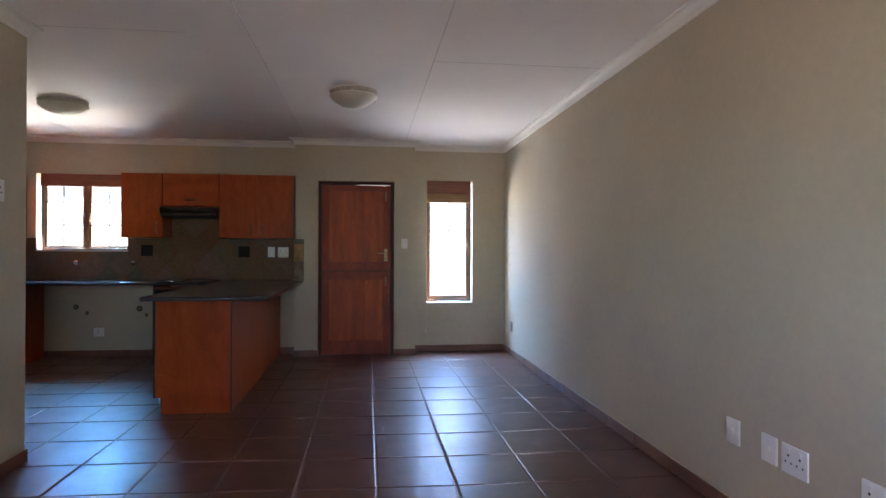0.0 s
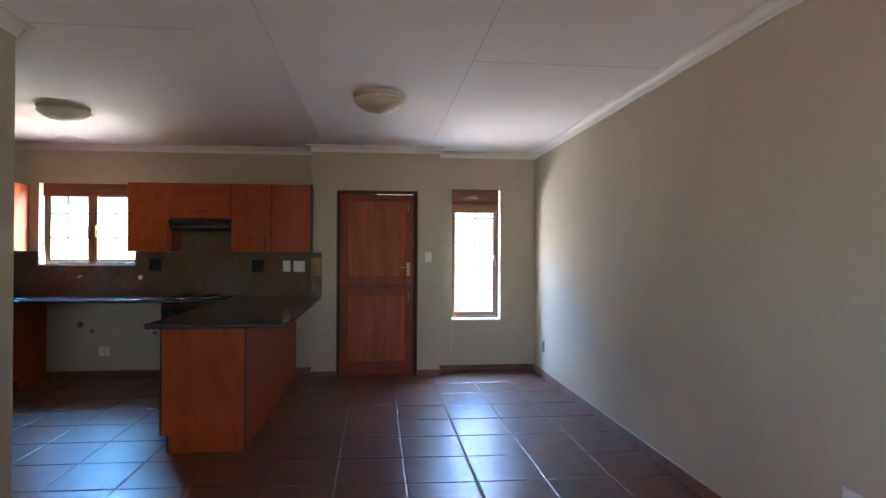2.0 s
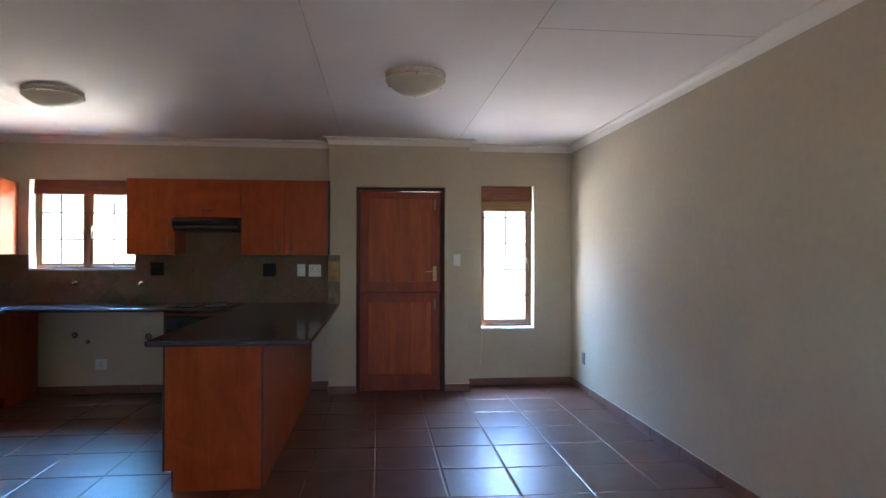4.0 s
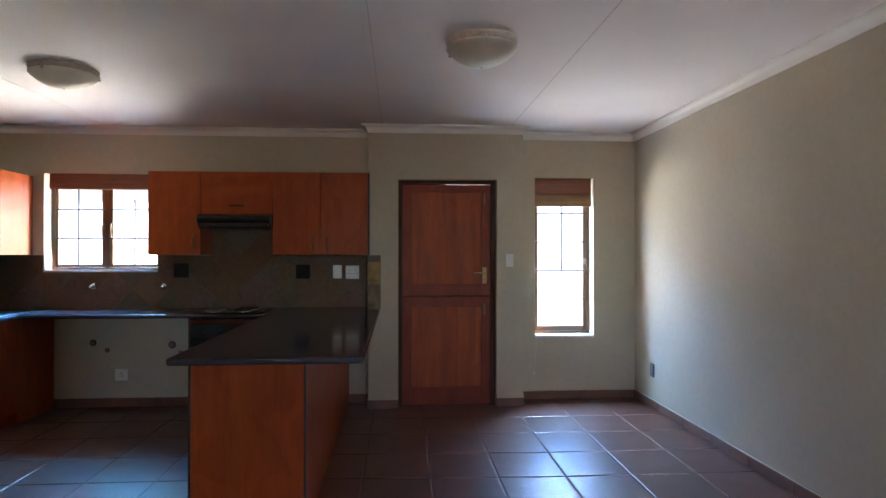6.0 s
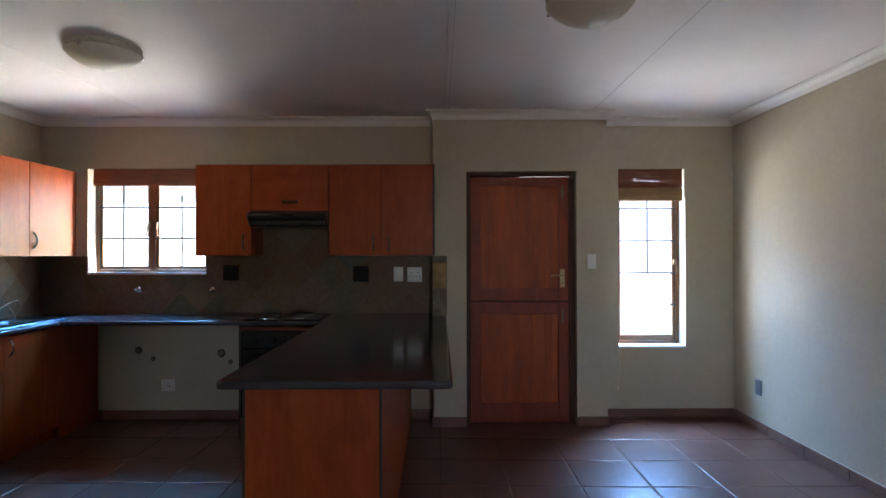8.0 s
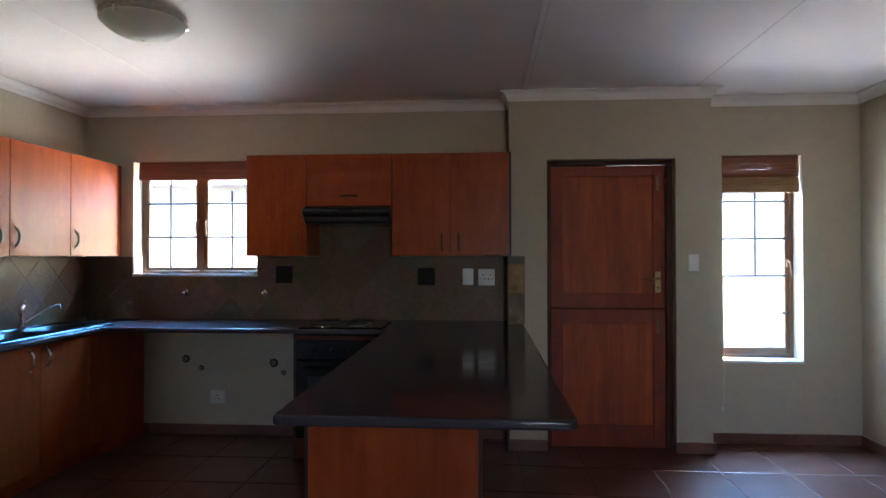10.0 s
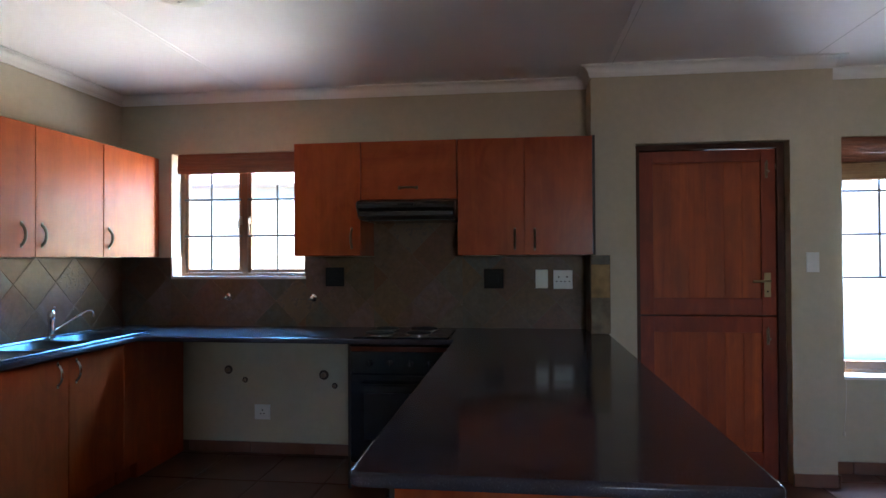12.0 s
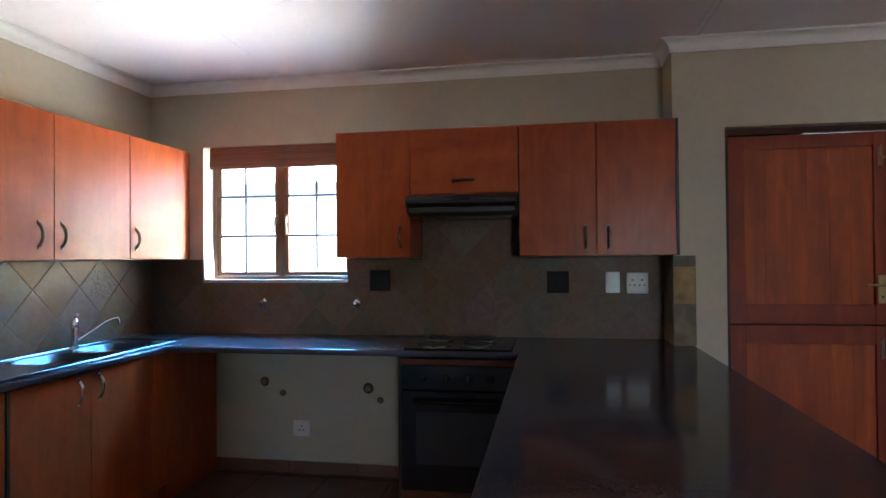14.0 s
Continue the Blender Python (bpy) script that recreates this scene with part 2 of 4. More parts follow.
# ---- mesh helpers ----
def box_bm(boxes, bm=None):
    """A bmesh of boxes (x0, x1, y0, y1, z0, z1)."""
    bm = bm or bmesh.new()
    for x0, x1, y0, y1, z0, z1 in boxes:
        v = [bm.verts.new((x, y, z)) for z in (z0, z1) for y in (y0, y1) for x in (x0, x1)]
        for f in ((0, 2, 3, 1), (4, 5, 7, 6), (0, 1, 5, 4), (2, 6, 7, 3), (0, 4, 6, 2), (1, 3, 7, 5)):
            bm.faces.new([v[i] for i in f])
    return bm


def soften(bm, width, segments=2):
    bmesh.ops.bevel(bm, geom=bm.edges[:], offset=width, segments=segments, affect="EDGES", profile=0.6)
    return bm


def add_ring(bm, rows, closed=True, cap=True):
    """Joins rows of points (all of one length) into a skin."""
    made = [[bm.verts.new(p) for p in row] for row in rows]
    n = len(made[0])
    for a, b in zip(made, made[1:]):
        for i in range(n if closed else n - 1):
            bm.faces.new((a[i], a[(i + 1) % n], b[(i + 1) % n], b[i]))
    if cap:
        bm.faces.new(made[0][::-1])
        bm.faces.new(made[-1])
    return bm


def turned(profile, centre, axis="z", n=32, bm=None, cap=True):
    """A turned body: profile of (radius, height) round an axis."""
    bm = bm or bmesh.new()
    rows = []
    for r, h in profile:
        row = []
        for i in range(n):
            a = 2 * math.pi * i / n
            u, w = max(r, 1e-4) * math.cos(a), max(r, 1e-4) * math.sin(a)
            p = {"z": (u, w, h), "y": (u, h, w), "x": (h, u, w)}[axis]
            row.append(Vector(centre) + Vector(p))
        rows.append(row)
    return add_ring(bm, rows, True, cap)


def tube(path, radius, n=10, bm=None, flat=1.0):
    bm = bm or bmesh.new()
    pts = [Vector(p) for p in path]
    rows, side = [], None
    for i, p in enumerate(pts):
        way = (pts[min(i + 1, len(pts) - 1)] - pts[max(i - 1, 0)]).normalized()
        if side is None:
            side = way.orthogonal().normalized()
        side = (side - way * side.dot(way)).normalized()
        up = way.cross(side)
        rows.append([p + radius * (side * math.cos(2 * math.pi * k / n) + up * flat * math.sin(2 * math.pi * k / n)) for k in range(n)])
    return add_ring(bm, rows)


def part(name, bm, mat, parent=None, label="", smooth=False):
    bmesh.ops.recalc_face_normals(bm, faces=bm.faces[:])
    me = bpy.data.meshes.new(name)
    bm.to_mesh(me)
    bm.free()
    me.materials.append(mat)
    if smooth:
        for p in me.polygons:
            p.use_smooth = len(p.vertices) < 9
        me.set_sharp_from_angle(angle=radians(40))
    ob = new(name, me)
    if parent is not None:
        ob.parent = parent
    if label:
        tagged(ob, label)
    return ob


def thing(name, place, label, category, group=""):
    ob = new(name)
    ob.location = place
    bpy.context.view_layer.update()
    return tagged(ob, label, category, group)


def centred(parent, boxes):
    x, y, z = parent.location
    return [(a - x, b - x, c - y, d - y, e - z, f - z) for a, b, c, d, e, f in boxes]


def structure(name, boxes, mat, label):
    return tagged(part(name, box_bm(boxes), mat), label, kind="structure")


# ---- the room ----
X0, X1, Y0, YN = -4.30, 1.625, -2.60, 7.16
YP, PX0, PX1 = 6.90, -0.95, 0.468
H = 2.57
KW = (-3.907, -2.893, 1.245, 2.14)
NW = (0.637, 1.215, 0.607, 2.135)
DR = (-0.68, 0.22, 0.0, 2.08)
TH = 0.22
GX, GY = 0.375, 0.465
PITX, PITY = 0.424, 0.4672
TY0 = 2.787

structure("floor", [(X0 - 0.3, X1 + 0.3, Y0 - 0.3, YN + TH, -0.12, -0.0032)], GROUT, "dark brown grouted floor bed")
structure("wall_north", [
    (X0 - TH, KW[0], YN, YN + TH, 0, H), (KW[0], KW[1], YN, YN + TH, 0, KW[2]), (KW[0], KW[1], YN, YN + TH, KW[3], H),
    (KW[1], PX0, YN, YN + TH, 0, H), (PX1, NW[0], YN, YN + TH, 0, H), (NW[0], NW[1], YN, YN + TH, 0, NW[2]),
    (NW[0], NW[1], YN, YN + TH, NW[3], H), (NW[1], X1 + TH, YN, YN + TH, 0, H)], WALL, "greige painted plaster wall with two windows")
structure("wall_pier", [(PX0, DR[0], YP, YN + TH, 0, H), (DR[1], PX1, YP, YN + TH, 0, H), (DR[0], DR[1], YP, YN + TH, DR[3], H)],
          WALL, "greige painted thickened wall around the door")
structure("wall_east", [(X1, X1 + TH, Y0 - TH, YN, 0, H)], WALL, "long greige painted plaster wall")
structure("wall_west", [(X0 - TH, X0, 3.32, YN, 0, H)], WALL, "greige painted kitchen wall")
# the opening from y -2.0 to -0.9 is added to let fill in
structure("wall_partition", [(-2.22, -2.10, Y0, -2.0, 0, H), (-2.22, -2.10, -2.0, -0.9, 0, 0.90), (-2.22, -2.10, -2.0, -0.9, 2.10, H), (-2.22, -2.10, -0.9, 3.44, 0, H), (X0 - TH, -2.22, 3.32, 3.44, 0, H)], WALL, "greige painted partition between hall and kitchen, with an added window out of view")
# unseen wall; its opening is added for the back fill
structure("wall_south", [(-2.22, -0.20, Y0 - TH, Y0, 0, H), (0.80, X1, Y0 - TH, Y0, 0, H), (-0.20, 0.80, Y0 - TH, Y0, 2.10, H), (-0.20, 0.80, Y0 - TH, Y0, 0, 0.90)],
          WALL, "greige painted wall out of view with an added window")
# slab runs on past the south wall as an added overhang against sun
structure("ceiling", [(X0 - TH, X1 + TH, -5.2, YN + TH + 0.04, H, H + 0.18)], CEIL, "white painted board ceiling with an added overhang out of view")


def seam(x0, y0, x1, y1, w, drop):
    """A taped joint or open crack line between ceiling boards."""
    if x0 == x1:
        return (x0 - w / 2, x0 + w / 2, y0, y1, H - drop, H)
    return (x0, x1, y0 - w / 2, y0 + w / 2, H - drop, H)


seams = soften(box_bm([seam(-0.84, -2.5, -0.84, 7.05, 0.034, 0.0045), seam(-3.32, 3.55, -3.32, 7.05, 0.03, 0.0015)]), 0.0015, 1)
tagged(part("ceiling_seam", seams, CEIL), "white taped joints between ceiling boards", kind="structure")
cracks = box_bm([seam(-0.824, -2.5, -0.824, 7.05, 0.004, 0.005), seam(0.35, -2.5, 0.35, 7.05, 0.007, 0.001), seam(0.354, 3.78, 1.56, 3.78, 0.010, 0.001), seam(-2.04, 3.42, -1.2, 3.42, 0.008, 0.001)])
tagged(part("ceiling_crack", cracks, JOINT), "thin grey crack lines between ceiling boards", kind="structure")


def cornice_run(a, b, inward, grow_a, grow_b):
    """A coved cornice from a to b along a wall, mitred by grow at each end (+ out, - in)."""
    a, b, inward = Vector(a), Vector(b), Vector(inward)
    way = (b - a).normalized()
    prof = [(0.0, -0.070), (0.010, -0.070), (0.012, -0.058)]
    for i in range(7):
        t = math.pi / 2 * i / 6
        prof.append((0.015 + 0.040 * (1 - math.cos(t)), -0.054 + 0.042 * math.sin(t)))
    prof += [(0.062, -0.010), (0.062, 0.0), (0.0, 0.0)]
    rows = []
    for p, g in ((a, -grow_a), (b, grow_b)):
        rows.append([p + inward * u + way * (u * g) + Vector((0, 0, H + v)) for u, v in prof])
    return add_ring(bmesh.new(), rows)


def lay_cornice(name, corners, signs):
    """corners in order with the room on the left of the way; signs: +1 convex, -1 concave at each corner, 0 open."""
    runs = []
    for (p, q), s0, s1 in zip(zip(corners, corners[1:]), signs, signs[1:]):
        way = (Vector((*q, 0)) - Vector((*p, 0))).normalized()
        runs.append(cornice_run((*p, 0), (*q, 0), (-way.y, way.x, 0), s0, s1))
    bm = bmesh.new()
    for r in runs:
        me = bpy.data.meshes.new("run")
        r.to_mesh(me)
        bm.from_mesh(me)
        r.free()
    tagged(part(name, bm, CORNICE), "white coved plaster cornice", kind="structure")


lay_cornice("cornice", [(-2.10, Y0), (X1, Y0), (X1, YN), (PX1, YN), (PX1, YP), (PX0, YP), (PX0, YN), (X0, YN), (X0, 3.44), (-2.10, 3.44), (-2.10, Y0)],
            [-1, -1, -1, -1, 1, 1, -1, -1, -1, 1, -1])

# ---- outside ----
structure("ground", [(-60, 60, -60, 60, -0.5, -0.12)], PAVING, "pale sunlit paving")
structure("yard_wall", [(-14, 9, 12.5, 12.72, -0.12, 2.3)], OUT_WALL, "pale sunlit boundary wall")
house = thing("neighbouring_house", (-3.0, 17.0, -0.12), "pale plastered house with a brown tiled roof behind the yard wall", "house")
part("wall", box_bm([(-9, 8, -2.0, 5, 0, 3.0)]), OUT_WALL, house)
roof_bm = bmesh.new()
add_ring(roof_bm, [[(-9.5, -2.6, 2.95), (-9.5, 1.5, 5.0), (-9.5, 5.6, 2.95)], [(8.5, -2.6, 2.95), (8.5, 1.5, 5.0), (8.5, 5.6, 2.95)]])
part("roof", roof_bm, ROOF_TILE, house)

# ---- skirting ----
SK = 0.078
skirt_mesh = {}


def skirting(name, start, end, inward, first=0.0):
    start, end, inward = Vector((*start, 0)), Vector((*end, 0)), Vector((*inward, 0))
    way, length = (end - start).normalized(), (end - start).length
    root = tagged(part(name, box_bm([(0, length, 0, 0.004, 0, SK - 0.004)]), GROUT), "brown terracotta tile skirting", kind="structure")
    root.matrix_world = Matrix.Translation(start) @ Matrix((way, inward, (0, 0, 1))).transposed().to_4x4()
    part("sealant", box_bm([(0, length, 0.001, 0.009, SK, SK + 0.002)]), SEALANT, root, "pale sealant line")
    s = 0.0
    step = first or 0.4672
    while s < length - 0.01:
        e = min(length, s + step)
        key = round(e - s, 3)
        if key not in skirt_mesh:
            piece = soften(box_bm([(0.003, key - 0.003, 0.001, 0.0125, 0.002, SK)]), 0.0015, 1)
            me = bpy.data.meshes.new("skirting_tile")
            bmesh.ops.recalc_face_normals(piece, faces=piece.faces[:])
            piece.to_mesh(me)
            piece.free()
            me.materials.append(SKIRT_TILE)
            skirt_mesh[key] = me
        t = new("skirting_tile", skirt_mesh[key])
        t.parent = root
        t.location = (s, 0, 0)
        s, step = e, 0.4672
    return root


skirting("skirting_east", (X1, Y0), (X1, YN), (-1, 0), 0.325)
skirting("skirting_north", (X1 - 0.013, YN), (PX1, YN), (0, -1))
skirting("skirting_pier_side", (PX1, YN - 0.013), (PX1, YP - 0.0125), (1, 0))
skirting("skirting_pier_right", (PX1, YP), (DR[1], YP), (0, -1))
skirting("skirting_pier_left", (DR[0], YP), (PX0, YP), (0, -1))
skirting("skirting_pier_west", (PX0, YP - 0.0125), (PX0, YN), (-1, 0))
skirting("skirting_kitchen", (PX0 - 0.013, YN), (X0 + 0.013, YN), (0, -1))
skirting("skirting_partition", (-2.10, 3.44 + 0.0125), (-2.10, Y0), (1, 0))
skirting("skirting_partition_end", (-4.28, 3.44), (-2.10, 3.44), (0, 1))


# ---- windows ----
def window(name, opening, depth, mullions, bars_v, bars_h, label, sill_lip=0.0, low=0.028):
    """A timber casement window in a wall opening (x0, x1, z0, z1)."""
    x0, x1, z0, z1 = opening
    y0, y1 = YN + depth, YN + depth + 0.055
    root = tagged(part(name, box_bm([(x0, x0 + 0.03, y0, y1, z0, z1), (x1 - 0.03, x1, y0, y1, z0, z1)]), FRAME_PINE), label, kind="structure")
    part("frame_rail", box_bm([(x0 + 0.03, x1 - 0.03, y0, y1, z0, z0 + 0.028), (x0 + 0.03, x1 - 0.03, y0, y1, z1 - 0.03, z1)]), FRAME_PINE_H, root)
    edges = [x0 + 0.03, *mullions, x1 - 0.03]
    for i, m in enumerate(mullions):
        part("mullion", box_bm([(m - 0.02, m + 0.02, y0, y1, z0 + 0.028, z1 - 0.03)]), FRAME_PINE, root)
    for i, (a, b) in enumerate(zip(edges, edges[1:])):
        a, b = a + (0.02 if i else 0), b - (0.02 if b in mullions else 0)
        c0, c1 = z0 + 0.028, z1 - 0.03
        ya, yb = y0 + 0.004, y0 + 0.044
        stiles = box_bm([(a + 0.002, a + 0.03, ya, yb, c0 + 0.002, c1 - 0.002), (b - 0.03, b - 0.002, ya, yb, c0 + 0.002, c1 - 0.002)])
        sash = part("sash", soften(stiles, 0.003), FRAME_PINE, root)
        part("sash_rail", box_bm([(a + 0.03, b - 0.03, ya, yb, c0 + 0.002, c0 + low), (a + 0.03, b - 0.03, ya, yb, c1 - 0.03, c1 - 0.002)]), FRAME_PINE_H, sash)
        pane = part("pane", box_bm([(a + 0.028, b - 0.028, ya + 0.018, ya + 0.022, c0 + low - 0.002, c1 - 0.028)]), GLASS, sash)
        pane.visible_shadow = False
        for bx, bz0, bz1 in bars_v:
            if a < bx < b:
                part("bar", tube([(bx, ya - 0.002, max(bz0, c0 + 0.01)), (bx, ya - 0.002, min(bz1, c1))], 0.0085, 8), BAR, root)
        for bz in bars_h:
            part("bar", tube([(a + 0.004, ya - 0.006, bz), (b - 0.004, ya - 0.006, bz)], 0.0085, 8), BAR, root)
    return root


def stay(parent, x, z, side):
    """A casement fastener: plate and drooping lever."""
    y = YN + 0.118
    plate = part("fastener", soften(box_bm([(x - 0.009, x + 0.009, y - 0.006, y + 0.012, z - 0.03, z + 0.03)]), 0.002), BRONZE, parent, "dull metal fastener")
    part("lever", tube([(x, y - 0.006, z + 0.012), (x + side * 0.004, y - 0.022, z + 0.004), (x + side * 0.008, y - 0.026, z - 0.03), (x + side * 0.016, y - 0.026, z - 0.105)], 0.0065, 8),
         BRONZE, plate)


kw = window("window_1", KW, 0.125, [-3.405], [(-3.665, 1.2, 2.2), (-3.155, 1.2, 1.915)], [1.545, 1.815], "varnished timber kitchen casement window with thin bars")
stay(kw, -3.435, 1.66, -1)
stay(kw, -3.372, 1.66, 1)
nw = window("window_2", NW, 0.145, [], [(0.935, 1.225, 1.90)], [1.235, 1.519, 1.803], "narrow varnished timber window with thin bars", low=0.052)
part("bar", tube([(1.13, YN + 0.143, 0.952), (1.183, YN + 0.143, 0.952)], 0.0085, 8), BAR, nw)
stay(nw, 1.165, 1.33, 1)
structure("sill_1", [(KW[0] + 0.001, KW[1] - 0.001, YN - 0.008, YN + 0.125, KW[2] - 0.012, KW[2] + 0.006)], plain("sill_tile", (0.45, 0.46, 0.48), 0.18), "pale tiled window sill")
structure("sill_2", [(NW[0] + 0.001, NW[1] - 0.001, YN - 0.010, YN + 0.145, NW[2] - 0.012, NW[2] + 0.006)], CORNICE, "white painted window sill")
# frames of the two added openings that the fill lamps shine through
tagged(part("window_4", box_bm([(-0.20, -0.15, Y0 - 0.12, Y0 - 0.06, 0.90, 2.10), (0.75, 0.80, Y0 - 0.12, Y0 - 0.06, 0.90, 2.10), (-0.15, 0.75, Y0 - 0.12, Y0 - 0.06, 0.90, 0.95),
                               (-0.15, 0.75, Y0 - 0.12, Y0 - 0.06, 2.05, 2.10)]), FRAME_DARK), "dark stained timber frame of an added window out of view", kind="structure")
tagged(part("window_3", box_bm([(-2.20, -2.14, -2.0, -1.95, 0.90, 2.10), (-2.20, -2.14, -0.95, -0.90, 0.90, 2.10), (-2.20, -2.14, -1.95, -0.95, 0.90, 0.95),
                               (-2.20, -2.14, -1.95, -0.95, 2.05, 2.10)]), FRAME_DARK), "dark stained timber frame of an added window out of view", kind="structure")


def blind(name, x0, x1, z0, z1, ymid, folds, label, roll=True, slit=None):
    """A raised slatted blind: stacked folds of thin slats."""
    root = thing(name, ((x0 + x1) / 2, ymid, z1), label, "blind")
    w = (x1 - x0) / 2
    part("headrail", soften(box_bm([(-w, w, -0.005, 0.035, -0.03, 0)]), 0.002), BLIND, root)
    drop = z1 - z0
    low = 0.42 if roll else 0.0
    # sheet added behind the slats to block daylight; slit lets a streak through
    if slit:
        sa, sb, sc, sd = slit
        lining = [(-w, w, 0.030, 0.034, -drop + 0.004, sc), (-w, w, 0.030, 0.034, sd, -0.028), (-w, sa, 0.030, 0.034, sc, sd), (sb, w, 0.030, 0.034, sc, sd)]
    else:
        lining = [(-w, w, 0.030, 0.034, -drop + 0.004, -0.028)]
    part("lining", box_bm(lining), BLIND, root)
    n = max(5, int(drop * (1 - low) / 0.011))
    for i in range(n):
        z = -0.004 - (i + 1) * drop * (1 - low) / (n + 1)
        y = -0.010 - 0.004 * ((i // 4) % 3)
        part("slat", box_bm([(-w, w, y, y + 0.006, z - 0.0046, z + 0.0046)]), BLIND, root)
    if roll:
        rows = []
        for x in (-w, w):
            rows.append([(x, 0.002 + 0.022 * math.cos(a), -drop + drop * low * 0.5 + drop * low * 0.5 * math.sin(a)) for a in [2 * math.pi * k / 20 for k in range(20)]])
        part("fold", add_ring(bmesh.new(), rows), BLIND_ROLL, root, "lower folded layer of pale bamboo slats")
        for k in range(7):
            z = -drop + drop * low * (0.12 + 0.125 * k)
            part("slat", box_bm([(-w + 0.001, w - 0.001, -0.0225 + 0.010 * abs(k - 3) / 3, -0.018 + 0.010 * abs(k - 3) / 3, z - 0.004, z + 0.004)]), BLIND_ROLL, root)
    return root


blind("roman_blind", KW[0] + 0.045, KW[1] - 0.01, 1.992, KW[3] - 0.002, YN + 0.018, 3, "raised reddish brown slatted blind at the top of the kitchen window", roll=False)
blind("roman_blind", NW[0] + 0.003, NW[1] - 0.022, 1.858, NW[3] - 0.002, YN + 0.020, 3, "raised reddish brown bamboo blind at the top of the narrow window", slit=(-0.13, 0.10, -0.106, -0.080))
wire = thing("wire", (-3.10, YN + 0.06, KW[2] + 0.009), "loose dark bent wire lying on the kitchen window sill", "wire")
wire_path = [(-0.20 + 0.021 * k, 0.014 * math.sin(k * 1.1), 0.004 + 0.009 * abs(math.sin(k * 0.85))) for k in range(19)]
part("strand", tube(wire_path, 0.0028, 6), BAR, wire)
part("strand", tube([(x + 0.05, y - 0.012, 0.004 + 0.5 * z) for x, y, z in wire_path[6:17]], 0.0024, 6), BAR, wire)
cord = thing("blind_cord", (NW[0] - 0.006, YN - 0.008, 1.3), "thin pale pull cord hanging beside the narrow window", "cord")
cord_path = [(0.004 * math.sin(k * 0.9) + (0.012 * math.sin((k - 9) * 0.35) if k > 9 else 0), 0, 0.50 - k * 0.085) for k in range(19)]
part("string", tube(cord_path, 0.0016, 6), CORD, cord)
part("toggle", turned([(0.001, 0), (0.006, -0.004), (0.007, -0.02), (0.004, -0.03), (0.001, -0.032)], cord_path[-1], n=12), CORD, cord)

# ---- the stable door ----
door_frame = tagged(part("door_frame", box_bm([(DR[0], DR[0] + 0.036, YP + 0.078, YP + 0.17, 0, DR[3]), (DR[1] - 0.044, DR[1], YP + 0.078, YP + 0.17, 0, DR[3]),
                                               (DR[0] + 0.036, DR[1] - 0.044, YP + 0.078, YP + 0.17, DR[3] - 0.032, DR[3])]), FRAME_DARK),
                    "dark stained timber door frame", kind="structure")
DX0, DX1, DZ = DR[0] + 0.037, DR[1] - 0.046, 2.0425
door = thing("stable_door", ((DX0 + DX1) / 2, YP + 0.095, 0), "closed reddish brown two-part stable door with vertical boards", "door")


def leaf(name, z0, z1, rail_low, rail_high):
    w = (DX1 - DX0) / 2
    st = 0.085
    body = part(name, soften(box_bm([(-w, -w + st, 0, 0.042, z0, z1), (w - st, w, 0, 0.042, z0, z1)]), 0.003), MERANTI, door)
    part("rail", soften(box_bm([(-w + st, w - st, 0.001, 0.041, z0, z0 + rail_low), (-w + st, w - st, 0.001, 0.041, z1 - rail_high, z1)]), 0.003), MERANTI, body)
    # backing added behind the boards to stop daylight in their joints
    part("backing", box_bm([(-w + st, w - st, 0.031, 0.039, z0 + rail_low - 0.002, z1 - rail_high + 0.002)]), MERANTI, body)
    n = 6
    bw = (2 * w - 2 * st) / n
    for i in range(n):
        a = -w + st + i * bw
        part("board", soften(box_bm([(a + 0.0002, a + bw - 0.0002, 0.014, 0.030, z0 + rail_low - 0.004, z1 - rail_high + 0.004)]), 0.0012, 1), BOARD, body)
    return body


leaf("lower_leaf", 0.0048, 1.004, 0.16, 0.10)
upper = leaf("upper_leaf", 1.012, DZ, 0.105, 0.075)
# hidden strips added to block daylight; their gaps leave thin bright lines
part("rebate_strip", box_bm([(-0.398, 0.395, 0.043, 0.055, 0.98, 1.04), (-0.22, 0.395, 0.043, 0.055, 0.0, 0.03), (-0.398, -0.31, 0.043, 0.055, 0.0, 0.03), (-0.31, -0.22, 0.043, 0.055, 0.0022, 0.03), (-0.412, -0.398, 0.043, 0.055, 0, 2.03), (0.395, 0.410, 0.043, 0.055, 0.30, 2.03), (-0.398, 0.0, 0.043, 0.055, 2.01, 2.0485)]), FRAME_DARK, door)
hx = 0.355
plate = part("lock_plate", soften(box_bm([(hx - 0.019, hx + 0.019, -0.006, 0.0, 1.125, 1.275)]), 0.002), BRASS, door, "polished brass lock plate")
part("lever_handle", tube([(hx, 0, 1.225), (hx, -0.045, 1.225), (hx - 0.012, -0.052, 1.225), (hx - 0.10, -0.050, 1.222)], 0.008, 10), BRASS, plate, "brass lever handle", True)
part("keyhole", turned([(0.006, 0), (0.006, -0.0015)], (hx, -0.006, 1.16), "y", 12), HOLE, plate)
for zb, nm in ((1.93, "bolt"), (0.90, "bolt")):
    b0 = part(nm, soften(box_bm([(hx - 0.009, hx + 0.009, -0.004, 0, zb - 0.07, zb + 0.03)]), 0.002), BRONZE, door, "small tarnished sliding bolt")
    part("rod", tube([(hx, -0.010, zb - 0.06), (hx, -0.010, zb + 0.04)], 0.005, 8), BRONZE, b0)
    part("knob", turned([(0.004, 0), (0.004, -0.012), (0.008, -0.014), (0.008, -0.02), (0.001, -0.022)], (hx, -0.014, zb - 0.03), "y", 12), BRONZE, b0)
